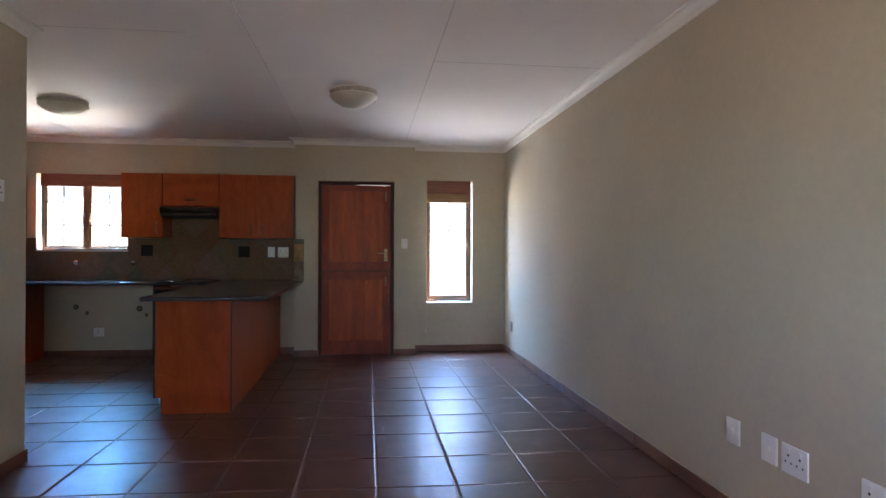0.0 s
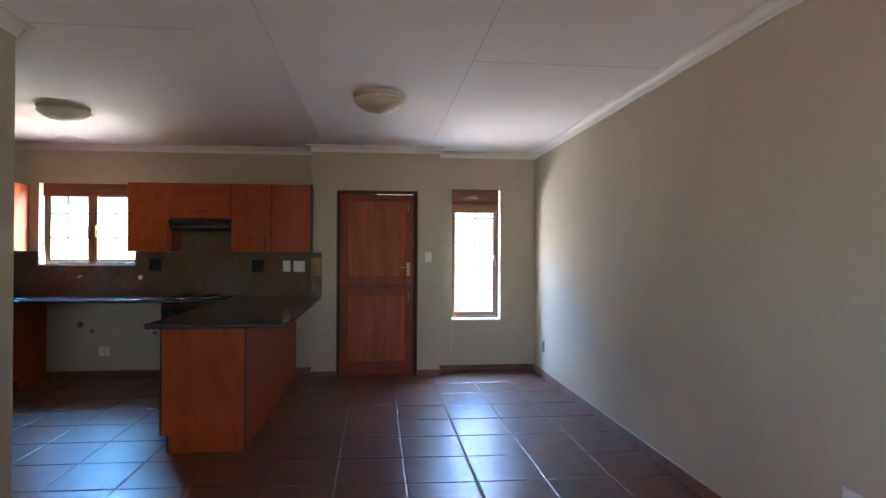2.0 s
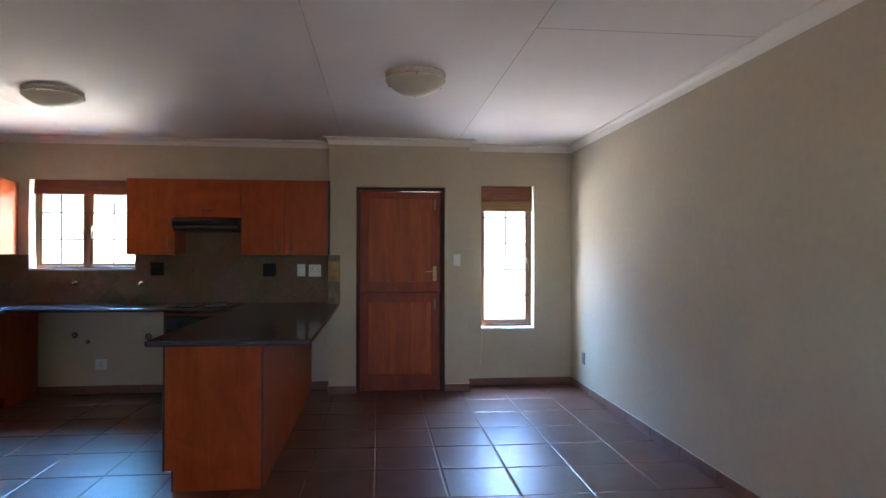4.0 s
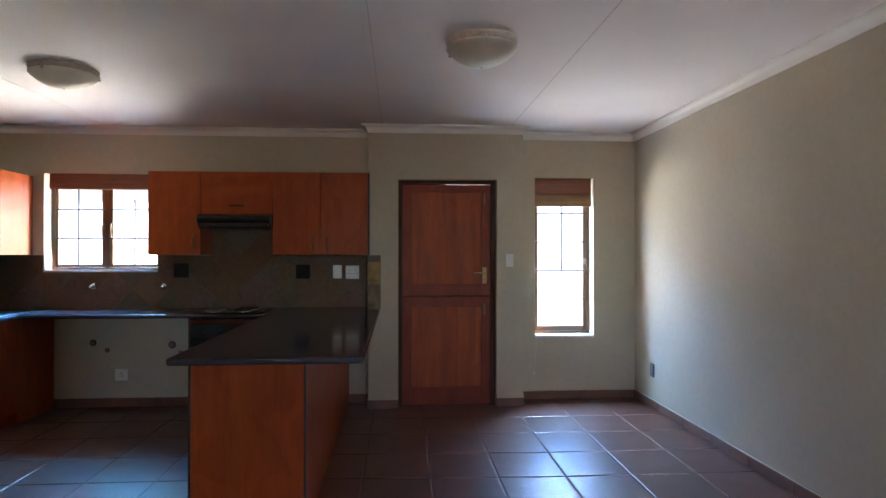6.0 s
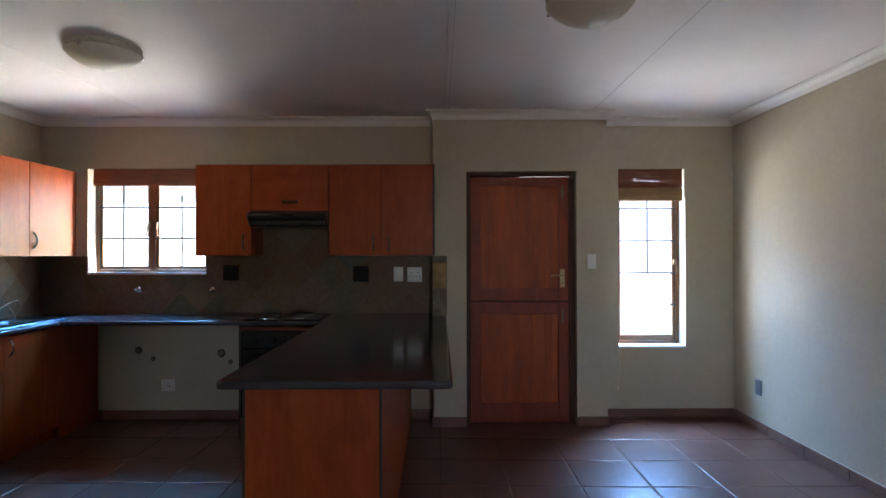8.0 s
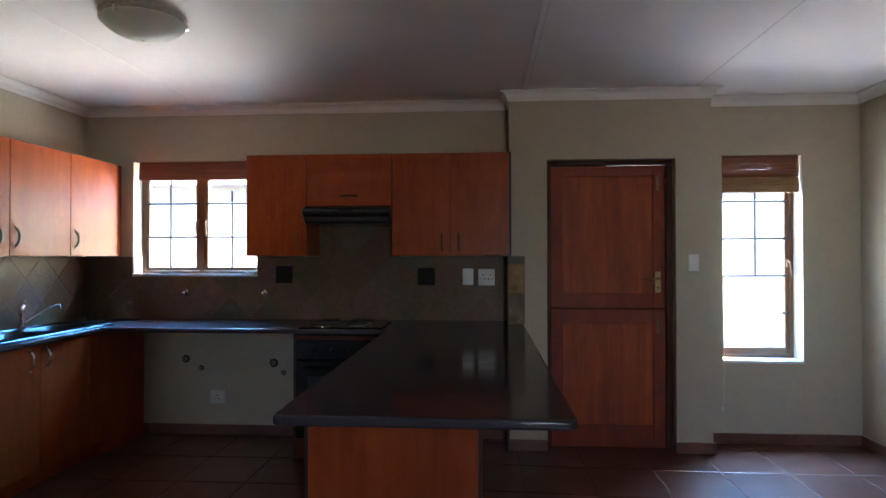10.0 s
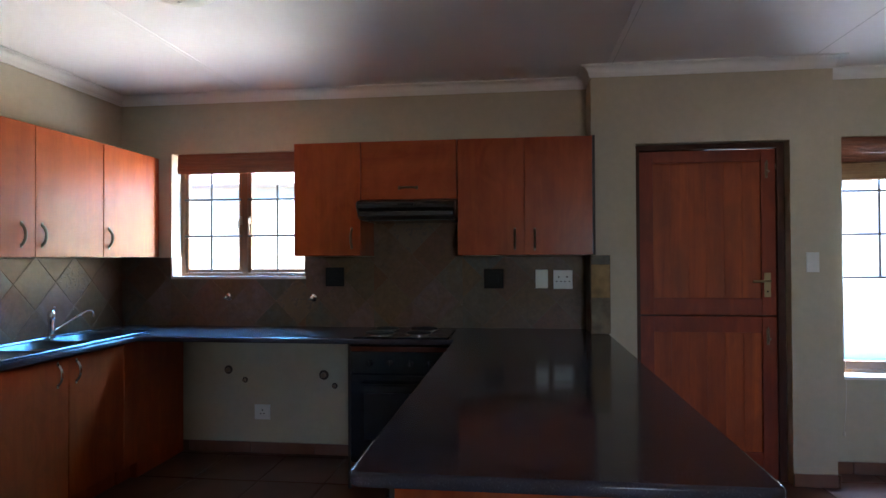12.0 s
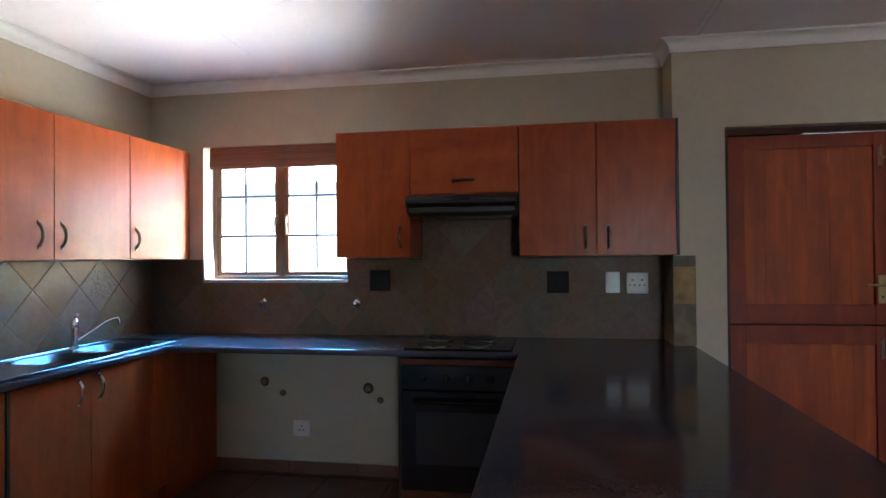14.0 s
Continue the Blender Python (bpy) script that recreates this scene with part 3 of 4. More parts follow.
part("catch", soften(box_bm([(0.405, 0.425, -0.012, 0.0, 1.915, 1.945)]), 0.002), BRONZE, door)


# ---- switches and sockets ----
def wall_plate(kind, place, face, w, h, label, mat=WHITE_PLASTIC, holes=0, rockers=1):
    """A plate on a wall. face: degrees round z that it is turned from looking to -y."""
    root = thing(kind, place, label, "socket" if holes else "switch")
    plate = part("plate", soften(box_bm([(-w / 2, w / 2, -0.009, 0, -h / 2, h / 2)]), 0.003), mat, root, smooth=True)
    if holes:
        spots = {1: [0.0], 2: [-w * 0.22, w * 0.22]}[holes]
        for s in spots:
            for dx, dz, r in ((0, h * 0.14, 0.0056), (-w * 0.11, -h * 0.10, 0.0047), (w * 0.11, -h * 0.10, 0.0047)):
                part("hole", turned([(r, 0), (r, -0.0008)], (s + dx, -0.009, dz), "y", 10), HOLE, root)
        if holes == 2:
            for s in spots:
                part("rocker", soften(box_bm([(s - 0.008, s + 0.008, -0.0125, -0.009, h * 0.26, h * 0.40)]), 0.001), mat, root)
    else:
        for k in range(rockers):
            z = (k - (rockers - 1) / 2) * 0.03
            part("rocker", soften(box_bm([(-0.008, 0.008, -0.0125, -0.009, z - 0.011, z + 0.011)]), 0.001), mat, root)
    root.rotation_euler = (0, 0, radians(face))
    return root


YT = YN - 0.010
wall_plate("light_switch", (0.340, YP, 1.340), 0, 0.072, 0.118, "white switch plate beside the front door")
wall_plate("isolator_switch", (-1.252, YT, 1.232), 0, 0.082, 0.125, "white isolator switch on the slate splashback")
wall_plate("double_socket", (-1.112, YT, 1.228), 0, 0.125, 0.125, "white double socket on the slate splashback", holes=2)
wall_plate("socket", (-3.215, YN, 0.290), 0, 0.115, 0.105, "white socket low in the appliance bay", holes=1)
wall_plate("telephone_socket", (X1, 6.745, 0.345), -90, 0.085, 0.120, "dark grey telephone socket low on the wall", mat=plain("grey_plastic", (0.09, 0.10, 0.12), 0.4), rockers=1)
wall_plate("blank_plate", (X1, 2.272, 0.402), -90, 0.10, 0.118, "white blank plate low on the long wall")
wall_plate("blank_plate", (X1, 2.010, 0.402), -90, 0.10, 0.118, "white blank plate beside the low double socket")
wall_plate("double_socket", (X1, 1.852, 0.400), -90, 0.152, 0.118, "white socket low on the long wall", holes=2)
wall_plate("double_socket", (X1, 1.45, 0.402), -90, 0.125, 0.118, "white socket plate low on the long wall", holes=2)
wall_plate("light_switch", (-2.10, 3.17, 1.575), 90, 0.075, 0.118, "white switch plate with dark rockers on the partition", holes=1)


def dark_panel(x, z, label):
    root = thing("dark_wall_plate", (x, YT, z), label, "plate")
    part("plate", soften(box_bm([(-0.066, 0.066, -0.010, 0, -0.066, 0.066)]), 0.003), DARK_PLASTIC, root)
    part("surround", soften(box_bm([(-0.058, 0.058, -0.012, -0.010, 0.046, 0.054), (-0.058, 0.058, -0.012, -0.010, -0.054, -0.046),
                                    (-0.058, -0.050, -0.012, -0.010, -0.046, 0.046), (0.050, 0.058, -0.012, -0.010, -0.046, 0.046)]), 0.0008, 1), DARK_PLASTIC, root)
    part("centre", soften(box_bm([(-0.032, 0.032, -0.014, -0.010, -0.024, 0.024)]), 0.002), DARK_PLASTIC, root)


dark_panel(-2.680, 1.247, "black square cover plate on the slate splashback")
dark_panel(-1.572, 1.234, "black square cover plate near the cooker")


# ---- cabinets ----
def bow_handle(parent, place, axis, out, length=0.115, mat=BRONZE):
    """An arched handle. axis: its long way; out: the way it stands off."""
    p, a, o = Vector(place), Vector(axis), Vector(out)
    pts = [p + a * (length / 2 * s) + o * (0.028 * (1 - abs(s) ** 2.6)) for s in [k / 8 - 1 for k in range(17)]]
    h = part("handle", tube(pts, 0.0062, 8, flat=1.3), mat, parent, "bowed dull metal handle", True)
    for s in (-1, 1):
        c = p + a * (length / 2 * s)
        e = Vector([0.007 if abs(t) < 0.5 else 0.0 for t in o])
        lo, hi = c - e, c + e
        q = c + o * 0.006
        part("foot", soften(box_bm([(min(lo.x, q.x), max(hi.x, q.x), min(lo.y, q.y), max(hi.y, q.y), lo.z - 0.005, hi.z + 0.005)]), 0.0015, 1), mat, h)
    return h


def cabinet_north(name, x0, x1, z0, z1, yf, doors, label, group, across=False):
    """A wall unit on the north wall. doors: (x0, x1, handle x, handle z, handle axis)."""
    root = thing(name, ((x0 + x1) / 2, YN, z0), label, "cabinet", group)
    ox, oy, oz = root.location
    part("carcass", box_bm(centred(root, [(x0 + 0.001, x1 - 0.001, yf + 0.020, YN - 0.001, z0, z1)])), CHERRY, root)
    for a, b, hx_, hz, ax in doors:
        d = part("door", soften(box_bm(centred(root, [(a + 0.002, b - 0.002, yf, yf + 0.017, z0 + 0.002, z1 - 0.002)])), 0.0012, 1), CHERRY_H if across else CHERRY, root)
        bow_handle(d, (hx_ - ox, yf - oy, hz - oz), ax, (0, -1, 0))
    return root


YF = 6.80
ZT, ZB = 2.122, 1.392
cabinet_north("wall_cabinet", -2.846, -2.403, ZB, ZT, YF, [(-2.846, -2.403, -2.462, 1.505, (0, 0, 1))], "single-door cherry wall cabinet beside the window", "kitchen wall cabinets")
cabinet_north("wall_cabinet", -2.401, -1.785, 1.748, ZT, YF, [(-2.401, -1.785, -2.095, 1.822, (1, 0, 0))], "low cherry wall cabinet above the cooker hood", "kitchen wall cabinets", True)
cabinet_north("wall_cabinet", -1.783, -0.953, ZB, ZT, YF, [(-1.783, -1.367, -1.426, 1.492, (0, 0, 1)), (-1.367, -0.953, -1.305, 1.490, (0, 0, 1))],
              "double-door cherry wall cabinet beside the door wall", "kitchen wall cabinets")
structure("cabinet_end_strip", [(-0.953, -0.939, YF - 0.002, YP - 0.002, ZB, ZT)], EDGE, "dark cabinet end strip")

# hood
hood = thing("cooker_hood", (-2.093, YN, 1.62), "slim black cooker hood under the low wall cabinet", "cooker hood")
prof = [(-0.43, 0.050), (-0.455, 0.070), (-0.46, 0.088), (-0.45, 0.106), (-0.42, 0.116), (-0.35, 0.127), (-0.002, 0.127), (-0.002, 0.0), (-0.36, 0.0), (-0.41, 0.022)]
rows = [[(x, y * s, z) for y, z in prof] for x, s in ((-0.318, 0.97), (-0.308, 1.0), (0.298, 1.0), (0.306, 0.97))]
part("canopy", add_ring(bmesh.new(), rows), HOOD_ENAMEL, hood)
part("visor", soften(box_bm([(-0.296, 0.290, -0.452, -0.40, 0.018, 0.046)]), 0.004), HOOD_ENAMEL, hood)
part("filter", box_bm([(-0.27, 0.27, -0.34, -0.05, -0.006, -0.001)]), STEEL, hood)
part("control_strip", soften(box_bm([(-0.05, 0.05, -0.466, -0.455, 0.080, 0.098)]), 0.001), DARK_PLASTIC, hood)

# west wall cabinets
XF = -3.98


def cabinet_west(y0, y1, doors, label):
    root = thing("wall_cabinet", (X0, (y0 + y1) / 2, ZB), label, "cabinet", "kitchen wall cabinets")
    ox, oy, oz = root.location
    part("carcass", box_bm(centred(root, [(X0 + 0.001, XF - 0.020, y0 + 0.001, y1 - 0.001, ZB, ZT - 0.015)])), CHERRY, root)
    for a, b, hy in doors:
        d = part("door", soften(box_bm(centred(root, [(XF - 0.017, XF, a + 0.002, b - 0.002, ZB + 0.002, ZT - 0.017)])), 0.0012, 1), CHERRY, root)
        bow_handle(d, (XF - ox, hy - oy, 1.512 - oz), (0, 0, 1), (1, 0, 0))
    return root


cabinet_west(5.450, 6.528, [(5.450, 5.986, 5.890), (5.986, 6.528, 6.030)], "double-door cherry wall cabinet above the sink")
cabinet_west(6.530, 7.150, [(6.530, 7.066, 6.575)], "single-door cherry wall cabinet in the corner by the window")

# base units
BX = -3.80
TOP0, TOP1 = 0.868, 0.900


def base_west(y0, y1, doors, label):
    root = thing("base_cabinet", (X0, (y0 + y1) / 2, 0), label, "cabinet", "kitchen base cabinets")
    ox, oy, oz = root.location
    part("carcass", box_bm(centred(root, [(X0 + 0.015, BX - 0.020, y0 + 0.001, y1 - 0.001, 0.10, TOP0)])), CHERRY, root)
    part("plinth", box_bm(centred(root, [(X0 + 0.05, BX - 0.06, y0 + 0.003, y1 - 0.003, 0.0, 0.10)])), CHERRY, root)
    for a, b, hy in doors:
        d = part("door", soften(box_bm(centred(root, [(BX - 0.018, BX, a + 0.002, b - 0.002, 0.105, TOP0 - 0.012)])), 0.0012, 1), CHERRY, root)
        bow_handle(d, (BX - ox, hy - oy, 0.775 - oz), (0, 0, 1), (1, 0, 0), mat=CHROME)
    return root


base_west(5.560, 6.470, [(5.560, 6.010, 5.925), (6.010, 6.470, 6.060)], "double-door cherry base cabinet under the sink")
base_west(5.010, 5.540, [(5.010, 5.540, 5.090)], "single-door cherry base cabinet at the end of the sink run")
end_strip = thing("cabinet_edging", (BX, 5.55, 0), "dark vertical edging strip between the cherry base cabinets", "cabinet trim")
part("strip", soften(box_bm([(-0.30, 0.003, -0.008, 0.008, 0.0, TOP0)]), 0.001, 1), EDGE, end_strip)
corner = thing("corner_base_cabinet", (-3.9, 6.85, 0), "plain cherry corner base unit with a recessed side panel", "cabinet", "kitchen base cabinets")
part("side_panel", box_bm(centred(corner, [(X0 + 0.02, BX - 0.001, 6.472, 6.60, 0.10, TOP0)])), CHERRY, corner)
part("return_panel", soften(box_bm(centred(corner, [(X0 + 0.02, BX - 0.004, 6.602, 7.14, 0.0, TOP0)])), 0.001, 1), CHERRY, corner, "cherry side panel running back to the wall")
part("plinth", box_bm(centred(corner, [(X0 + 0.05, BX - 0.05, 6.472, 6.60, 0.0, 0.10)])), CHERRY, corner)

# island
IX0, IX1, IY0, IY1 = -1.715, -1.14, 4.455, 6.50
island = thing("island_base", ((IX0 + IX1) / 2, (IY0 + IY1) / 2, 0), "cherry peninsula base with dark edging under the granite top", "cabinet", "kitchen base cabinets")
part("end_panel", soften(box_bm(centred(island, [(IX0 + 0.012, IX1 - 0.010, IY0, IY0 + 0.018, 0.125, TOP0), (IX0 + 0.060, IX1 - 0.010, IY0, IY0 + 0.018, 0.0, 0.125)])), 0.001, 1), CHERRY, island)
for e in ((IX0, IX0 + 0.012, IY0 - 0.001, IY0 + 0.018, 0.122, TOP0), (IX0 + 0.050, IX0 + 0.060, IY0 - 0.001, IY0 + 0.018, 0.0, 0.122), (IX1 - 0.010, IX1, IY0 - 0.001, IY0 + 0.018, 0.0, TOP0)):
    part("edging", box_bm(centred(island, [e])), EDGE, island, "dark edging strip")
part("back_panel", box_bm(centred(island, [(IX1 - 0.018, IX1 - 0.001, IY0 + 0.018, IY1, 0.0, TOP0)])), CHERRY, island, "plain cherry back panel")
part("carcass", box_bm(centred(island, [(IX0 + 0.022, IX1 - 0.018, IY0 + 0.018, IY1 - 0.0, 0.12, TOP0)])), CHERRY, island)
part("plinth", box_bm(centred(island, [(IX0 + 0.06, IX1 - 0.018, IY0 + 0.018, IY1, 0.0, 0.12)])), CHERRY, island)
for a, b, hy in ((IY0 + 0.02, IY0 + 0.52, 4.93), (IY0 + 0.52, IY0 + 1.02, 5.02), (IY0 + 1.02, IY0 + 1.52, 5.93), (IY0 + 1.52, IY1 - 0.01, 6.02)):
    d = part("door", soften(box_bm(centred(island, [(IX0 + 0.003, IX0 + 0.021, a + 0.002, b - 0.002, 0.125, TOP0 - 0.012)])), 0.001, 1), CHERRY, island)
    bow_handle(d, Vector((IX0 + 0.003, hy, 0.775)) - island.location, (0, 0, 1), (-1, 0, 0))
filler = thing("base_filler", (-1.46, 6.83, 0), "plain cherry base unit beside the oven in the corner", "cabinet", "kitchen base cabinets")
part("body", box_bm(centred(filler, [(-1.775, IX1 - 0.001, 6.502, 7.13, 0.0, TOP0)])), CHERRY, filler)


# ---- worktop ----
def rounded(points, radii, n=6):
    out = []
    for i, (p, r) in enumerate(zip(points, radii)):
        p, a, b = Vector(p), Vector(points[i - 1]), Vector(points[(i + 1) % len(points)])
        if not r:
            out.append(p)
            continue
        u, w = (a - p).normalized(), (b - p).normalized()
        c = p + (u + w) * r
        s, e = p + u * r - c, p + w * r - c
        for k in range(n + 1):
            t = k / n
            out.append(c + (s * (1 - t) + e * t).normalized() * r)
    return out


CY = 6.535
outline = rounded([(X0 + 0.001, YN - 0.001), (X0 + 0.001, 5.00), (-3.765, 5.00), (-3.765, CY), (-1.785, CY), (-1.792, 4.345), (-0.848, 4.345), (-0.846, YP - 0.002), (PX0 - 0.001, YP - 0.002), (PX0 - 0.001, YN - 0.001)],
                  [0, 0, 0.01, 0.02, 0.02, 0.035, 0.035, 0, 0, 0])
worktop = thing("granite_worktop", (-2.5, 6.0, TOP0), "polished black granite worktop with rounded corners", "worktop")


def inset(points, d):
    """Points moved inwards by d (the outline runs counter-clockwise)."""
    out = []
    for i, p in enumerate(points):
        a, b = points[i - 1], points[(i + 1) % len(points)]
        u, w = (p - a).normalized(), (b - p).normalized()
        n1, n2 = Vector((-u.y, u.x)), Vector((-w.y, w.x))
        nn = n1 + n2
        nn = nn / max(0.3, nn.dot(n1))
        out.append(p + nn * d)
    return out


ct = bmesh.new()
loc = worktop.location
levels = []
for z, d in ((0.0, 0.004), (0.003, 0.001), (0.010, 0.0), (0.022, 0.0), (0.028, 0.002), (0.031, 0.006), (0.032, 0.011)):
    levels.append([(p.x - loc.x, p.y - loc.y, z) for p in inset(outline, d)])
part("polished_edge", add_ring(bmesh.new(), levels, True, False), GRANITE, worktop, smooth=True)
for rim_row in (levels[0], levels[-1]):
    for p in rim_row:
        ct.verts.new(p)
cutout = [Vector((x - loc.x, y - loc.y)) for x, y in ((-4.172, 5.872), (-3.868, 5.872), (-3.868, 6.598), (-4.172, 6.598))]
cut_rows = [[ct.verts.new((p.x, p.y, z)) for p in cutout] for z in (0.0, 0.032)]
for i in range(4):
    ct.faces.new((cut_rows[0][i], cut_rows[1][i], cut_rows[1][(i + 1) % 4], cut_rows[0][(i + 1) % 4]))
n_edge = len(outline)
for ring_start, cut_row in ((0, cut_rows[0]), (n_edge, cut_rows[1])):
    ct.verts.ensure_lookup_table()
    flat = [ct.verts[ring_start + i] for i in range(n_edge)] + cut_row
    loops = [[v.co.copy() for v in flat[:n_edge]], [v.co.copy() for v in cut_row]]
    for tri in geometry.tessellate_polygon(loops):
        ct.faces.new([flat[k] for k in tri])
part("slab", ct, GRANITE, worktop)

# ---- sink and tap ----
sink = thing("double_sink", (-4.02, 6.00, TOP1), "stainless steel double bowl sink let into the granite worktop", "sink")
sx0, sx1, sy0, sy1 = -0.215, 0.215, -0.82, 0.75
deck = bmesh.new()
bowls = [(-0.12, 0.215), (0.265, 0.59)]
bx0, bx1 = -0.145, 0.145
box_bm([(sx0, bx0, sy0, sy1, 0.0005, 0.007), (bx1, sx1, sy0, sy1, 0.0005, 0.007), (bx0, bx1, sy0, bowls[0][0], 0.0005, 0.007),
        (bx0, bx1, bowls[0][1], bowls[1][0], 0.0005, 0.007), (bx0, bx1, bowls[1][1], sy1, 0.0005, 0.007)], deck)
part("deck", deck, STEEL, sink)
rim = bmesh.new()
for a, b in (((sx0, sy0), (sx1, sy0)), ((sx1, sy0), (sx1, sy1)), ((sx1, sy1), (sx0, sy1)), ((sx0, sy1), (sx0, sy0))):
    tube([(a[0], a[1], 0.007), (b[0], b[1], 0.007)], 0.0065, 10, rim)
part("rim", rim, STEEL, sink, "bright rolled steel edge", True)
for b0_, b1_ in bowls:
    rows = []
    for z, shrink in ((0.008, 0.0), (0.004, 0.004), (-0.020, 0.010), (-0.042, 0.020), (-0.054, 0.042), (-0.057, 0.080)):
        cx, cy, hx2, hy2 = (bx0 + bx1) / 2, (b0_ + b1_) / 2, (bx1 - bx0) / 2 - shrink, (b1_ - b0_) / 2 - shrink
        rows.append([(cx + hx2 * math.copysign(abs(math.cos(t)) ** 0.45, math.cos(t)), cy + hy2 * math.copysign(abs(math.sin(t)) ** 0.45, math.sin(t)), z)
                     for t in [2 * math.pi * k / 40 for k in range(40)]])
    bb = bmesh.new()
    add_ring(bb, [[(p[0], p[1], p[2]) for p in row] for row in rows], True, False)
    bb.faces.new(bb.verts[:][200:240])
    part("bowl", bb, STEEL_BOWL, sink, "shallow steel bowl", True)
tap = thing("mixer_tap", (-4.225, 6.395, TOP1 + 0.007), "chrome mixer tap with a long thin curved spout", "tap")
part("body", turned([(0.026, 0), (0.026, 0.012), (0.019, 0.018), (0.017, 0.09), (0.021, 0.095), (0.021, 0.150), (0.015, 0.162), (0.001, 0.165)], (0, 0, 0), n=24), CHROME, tap, smooth=True)
part("spout", tube([(0.0, 0.018, 0.035), (0.025, 0.05, 0.062), (0.06, 0.10, 0.10), (0.085, 0.135, 0.130), (0.108, 0.170, 0.146), (0.122, 0.190, 0.146), (0.128, 0.197, 0.130)], 0.0075, 10), CHROME, tap, smooth=True)
part("nozzle", turned([(0.010, 0.0), (0.010, -0.024), (0.008, -0.026)], (0.128, 0.197, 0.132), n=14), CHROME, tap)
part("lever", tube([(0.0, 0.0, 0.158), (0.018, -0.012, 0.175), (0.05, -0.035, 0.186)], 0.006, 8), CHROME, tap, smooth=True)


def wall_tap(x, z, label):
    """A short chrome valve sticking out of the splashback."""
    root = thing("appliance_tap", (x, YT, z), label, "tap")
    part("rose", turned([(0.026, 0), (0.026, -0.004), (0.018, -0.010), (0.012, -0.012)], (0, 0, 0), "y", 20), CHROME, root, smooth=True)
    part("stem", turned([(0.011, -0.008), (0.011, -0.045), (0.014, -0.046), (0.014, -0.060), (0.009, -0.064)], (0, 0, 0), "y", 16), CHROME, root, smooth=True)
    part("knob", turned([(0.008, 0), (0.015, 0.008), (0.017, 0.018), (0.015, 0.028), (0.001, 0.032)], (0.012, -0.05, 0.008), "x", 16), CHROME, root, smooth=True)


wall_tap(-3.462, 1.105, "small chrome stop tap below the window")
wall_tap(-2.833, 1.100, "small chrome stop tap on the slate splashback")


def pipe_hole(x, z, r):
    root = thing("pipe_stub", (x, YN, z), "dark capped pipe end in the appliance bay wall", "pipe", "pipe ends in the appliance bay")
    part("collar", turned([(r, 0), (r * 1.02, -0.004), (r * 0.8, -0.006)], (0, 0, 0), "y", 18), MUD, root)
    part("stub", turned([(r * 0.55, -0.004), (r * 0.5, -0.03), (r * 0.3, -0.032)], (0, 0, 0), "y", 14), BRONZE, root)


for x, z, r in ((-3.470, 0.585, 0.030), (-3.345, 0.515, 0.020), (-2.765, 0.560, 0.034), (-2.687, 0.485, 0.020)):
    pipe_hole(x, z, r)

# ---- oven and hob ----
OX0, OX1, OY = -2.425, -1.79, 6.575
oven = thing("built_in_oven", ((OX0 + OX1) / 2, OY, 0), "black built-in oven with a dark glass door", "oven")


def op(name, boxes, mat, label="", soft=0.0, parent=oven):
    bm = box_bm(centred(oven, boxes))
    return part(name, soften(bm, soft) if soft else bm, mat, parent, label)


op("side", [(OX0, OX0 + 0.016, OY, 7.12, 0, TOP0)], EDGE)
op("side", [(OX1 - 0.010, OX1, OY, 7.12, 0, TOP0)], EDGE)
op("body", [(OX0 + 0.016, OX1 - 0.010, OY + 0.03, 7.10, 0.14, 0.83)], ENAMEL)
op("top_strip", [(OX0 + 0.016, OX1 - 0.010, OY - 0.002, OY + 0.03, 0.822, 0.850)], CHERRY_SHADED, "narrow cherry strip")
op("control_panel", [(OX0 + 0.018, OX1 - 0.012, OY - 0.006, OY + 0.03, 0.690, 0.818)], ENAMEL, "", 0.004)
odoor = op("oven_door", [(OX0 + 0.018, OX1 - 0.012, OY - 0.010, OY + 0.03, 0.165, 0.684)], ENAMEL, "", 0.006)
op("window", [(OX0 + 0.10, OX1 - 0.10, OY - 0.012, OY - 0.009, 0.30, 0.575)], OVEN_GLASS, "dark oven window", 0, odoor)
part("door_handle", tube([Vector(p) - oven.location for p in ((OX0 + 0.09, OY - 0.008, 0.635), (OX0 + 0.10, OY - 0.045, 0.635), (OX1 - 0.10, OY - 0.045, 0.635), (OX1 - 0.09, OY - 0.008, 0.635))], 0.009, 10), ENAMEL, odoor)
op("lower_panel", [(OX0 + 0.018, OX1 - 0.012, OY - 0.004, OY + 0.014, 0.015, 0.155)], CHERRY_SHADED, "cherry plinth drawer front", 0.001)
for kx in (-2.29, -2.165, -2.045, -1.93):
    part("knob", turned([(0.020, 0), (0.020, -0.006), (0.015, -0.010), (0.013, -0.026), (0.001, -0.028)], Vector((kx, OY - 0.006, 0.752)) - oven.location, "y", 18), ENAMEL, oven, smooth=True)
    part("knob_grip", box_bm([(kx - oven.location.x - 0.003, kx - oven.location.x + 0.003, -0.038, -0.026, 0.740, 0.766)]), DARK_PLASTIC, oven)
hob = thing("hob", (-2.10, 6.80, TOP1), "black hob with solid plates and bright rims let into the worktop", "hob")
part("tray", soften(box_bm([(-0.29, 0.28, -0.235, 0.235, 0.0, 0.010)]), 0.004), ENAMEL, hob)
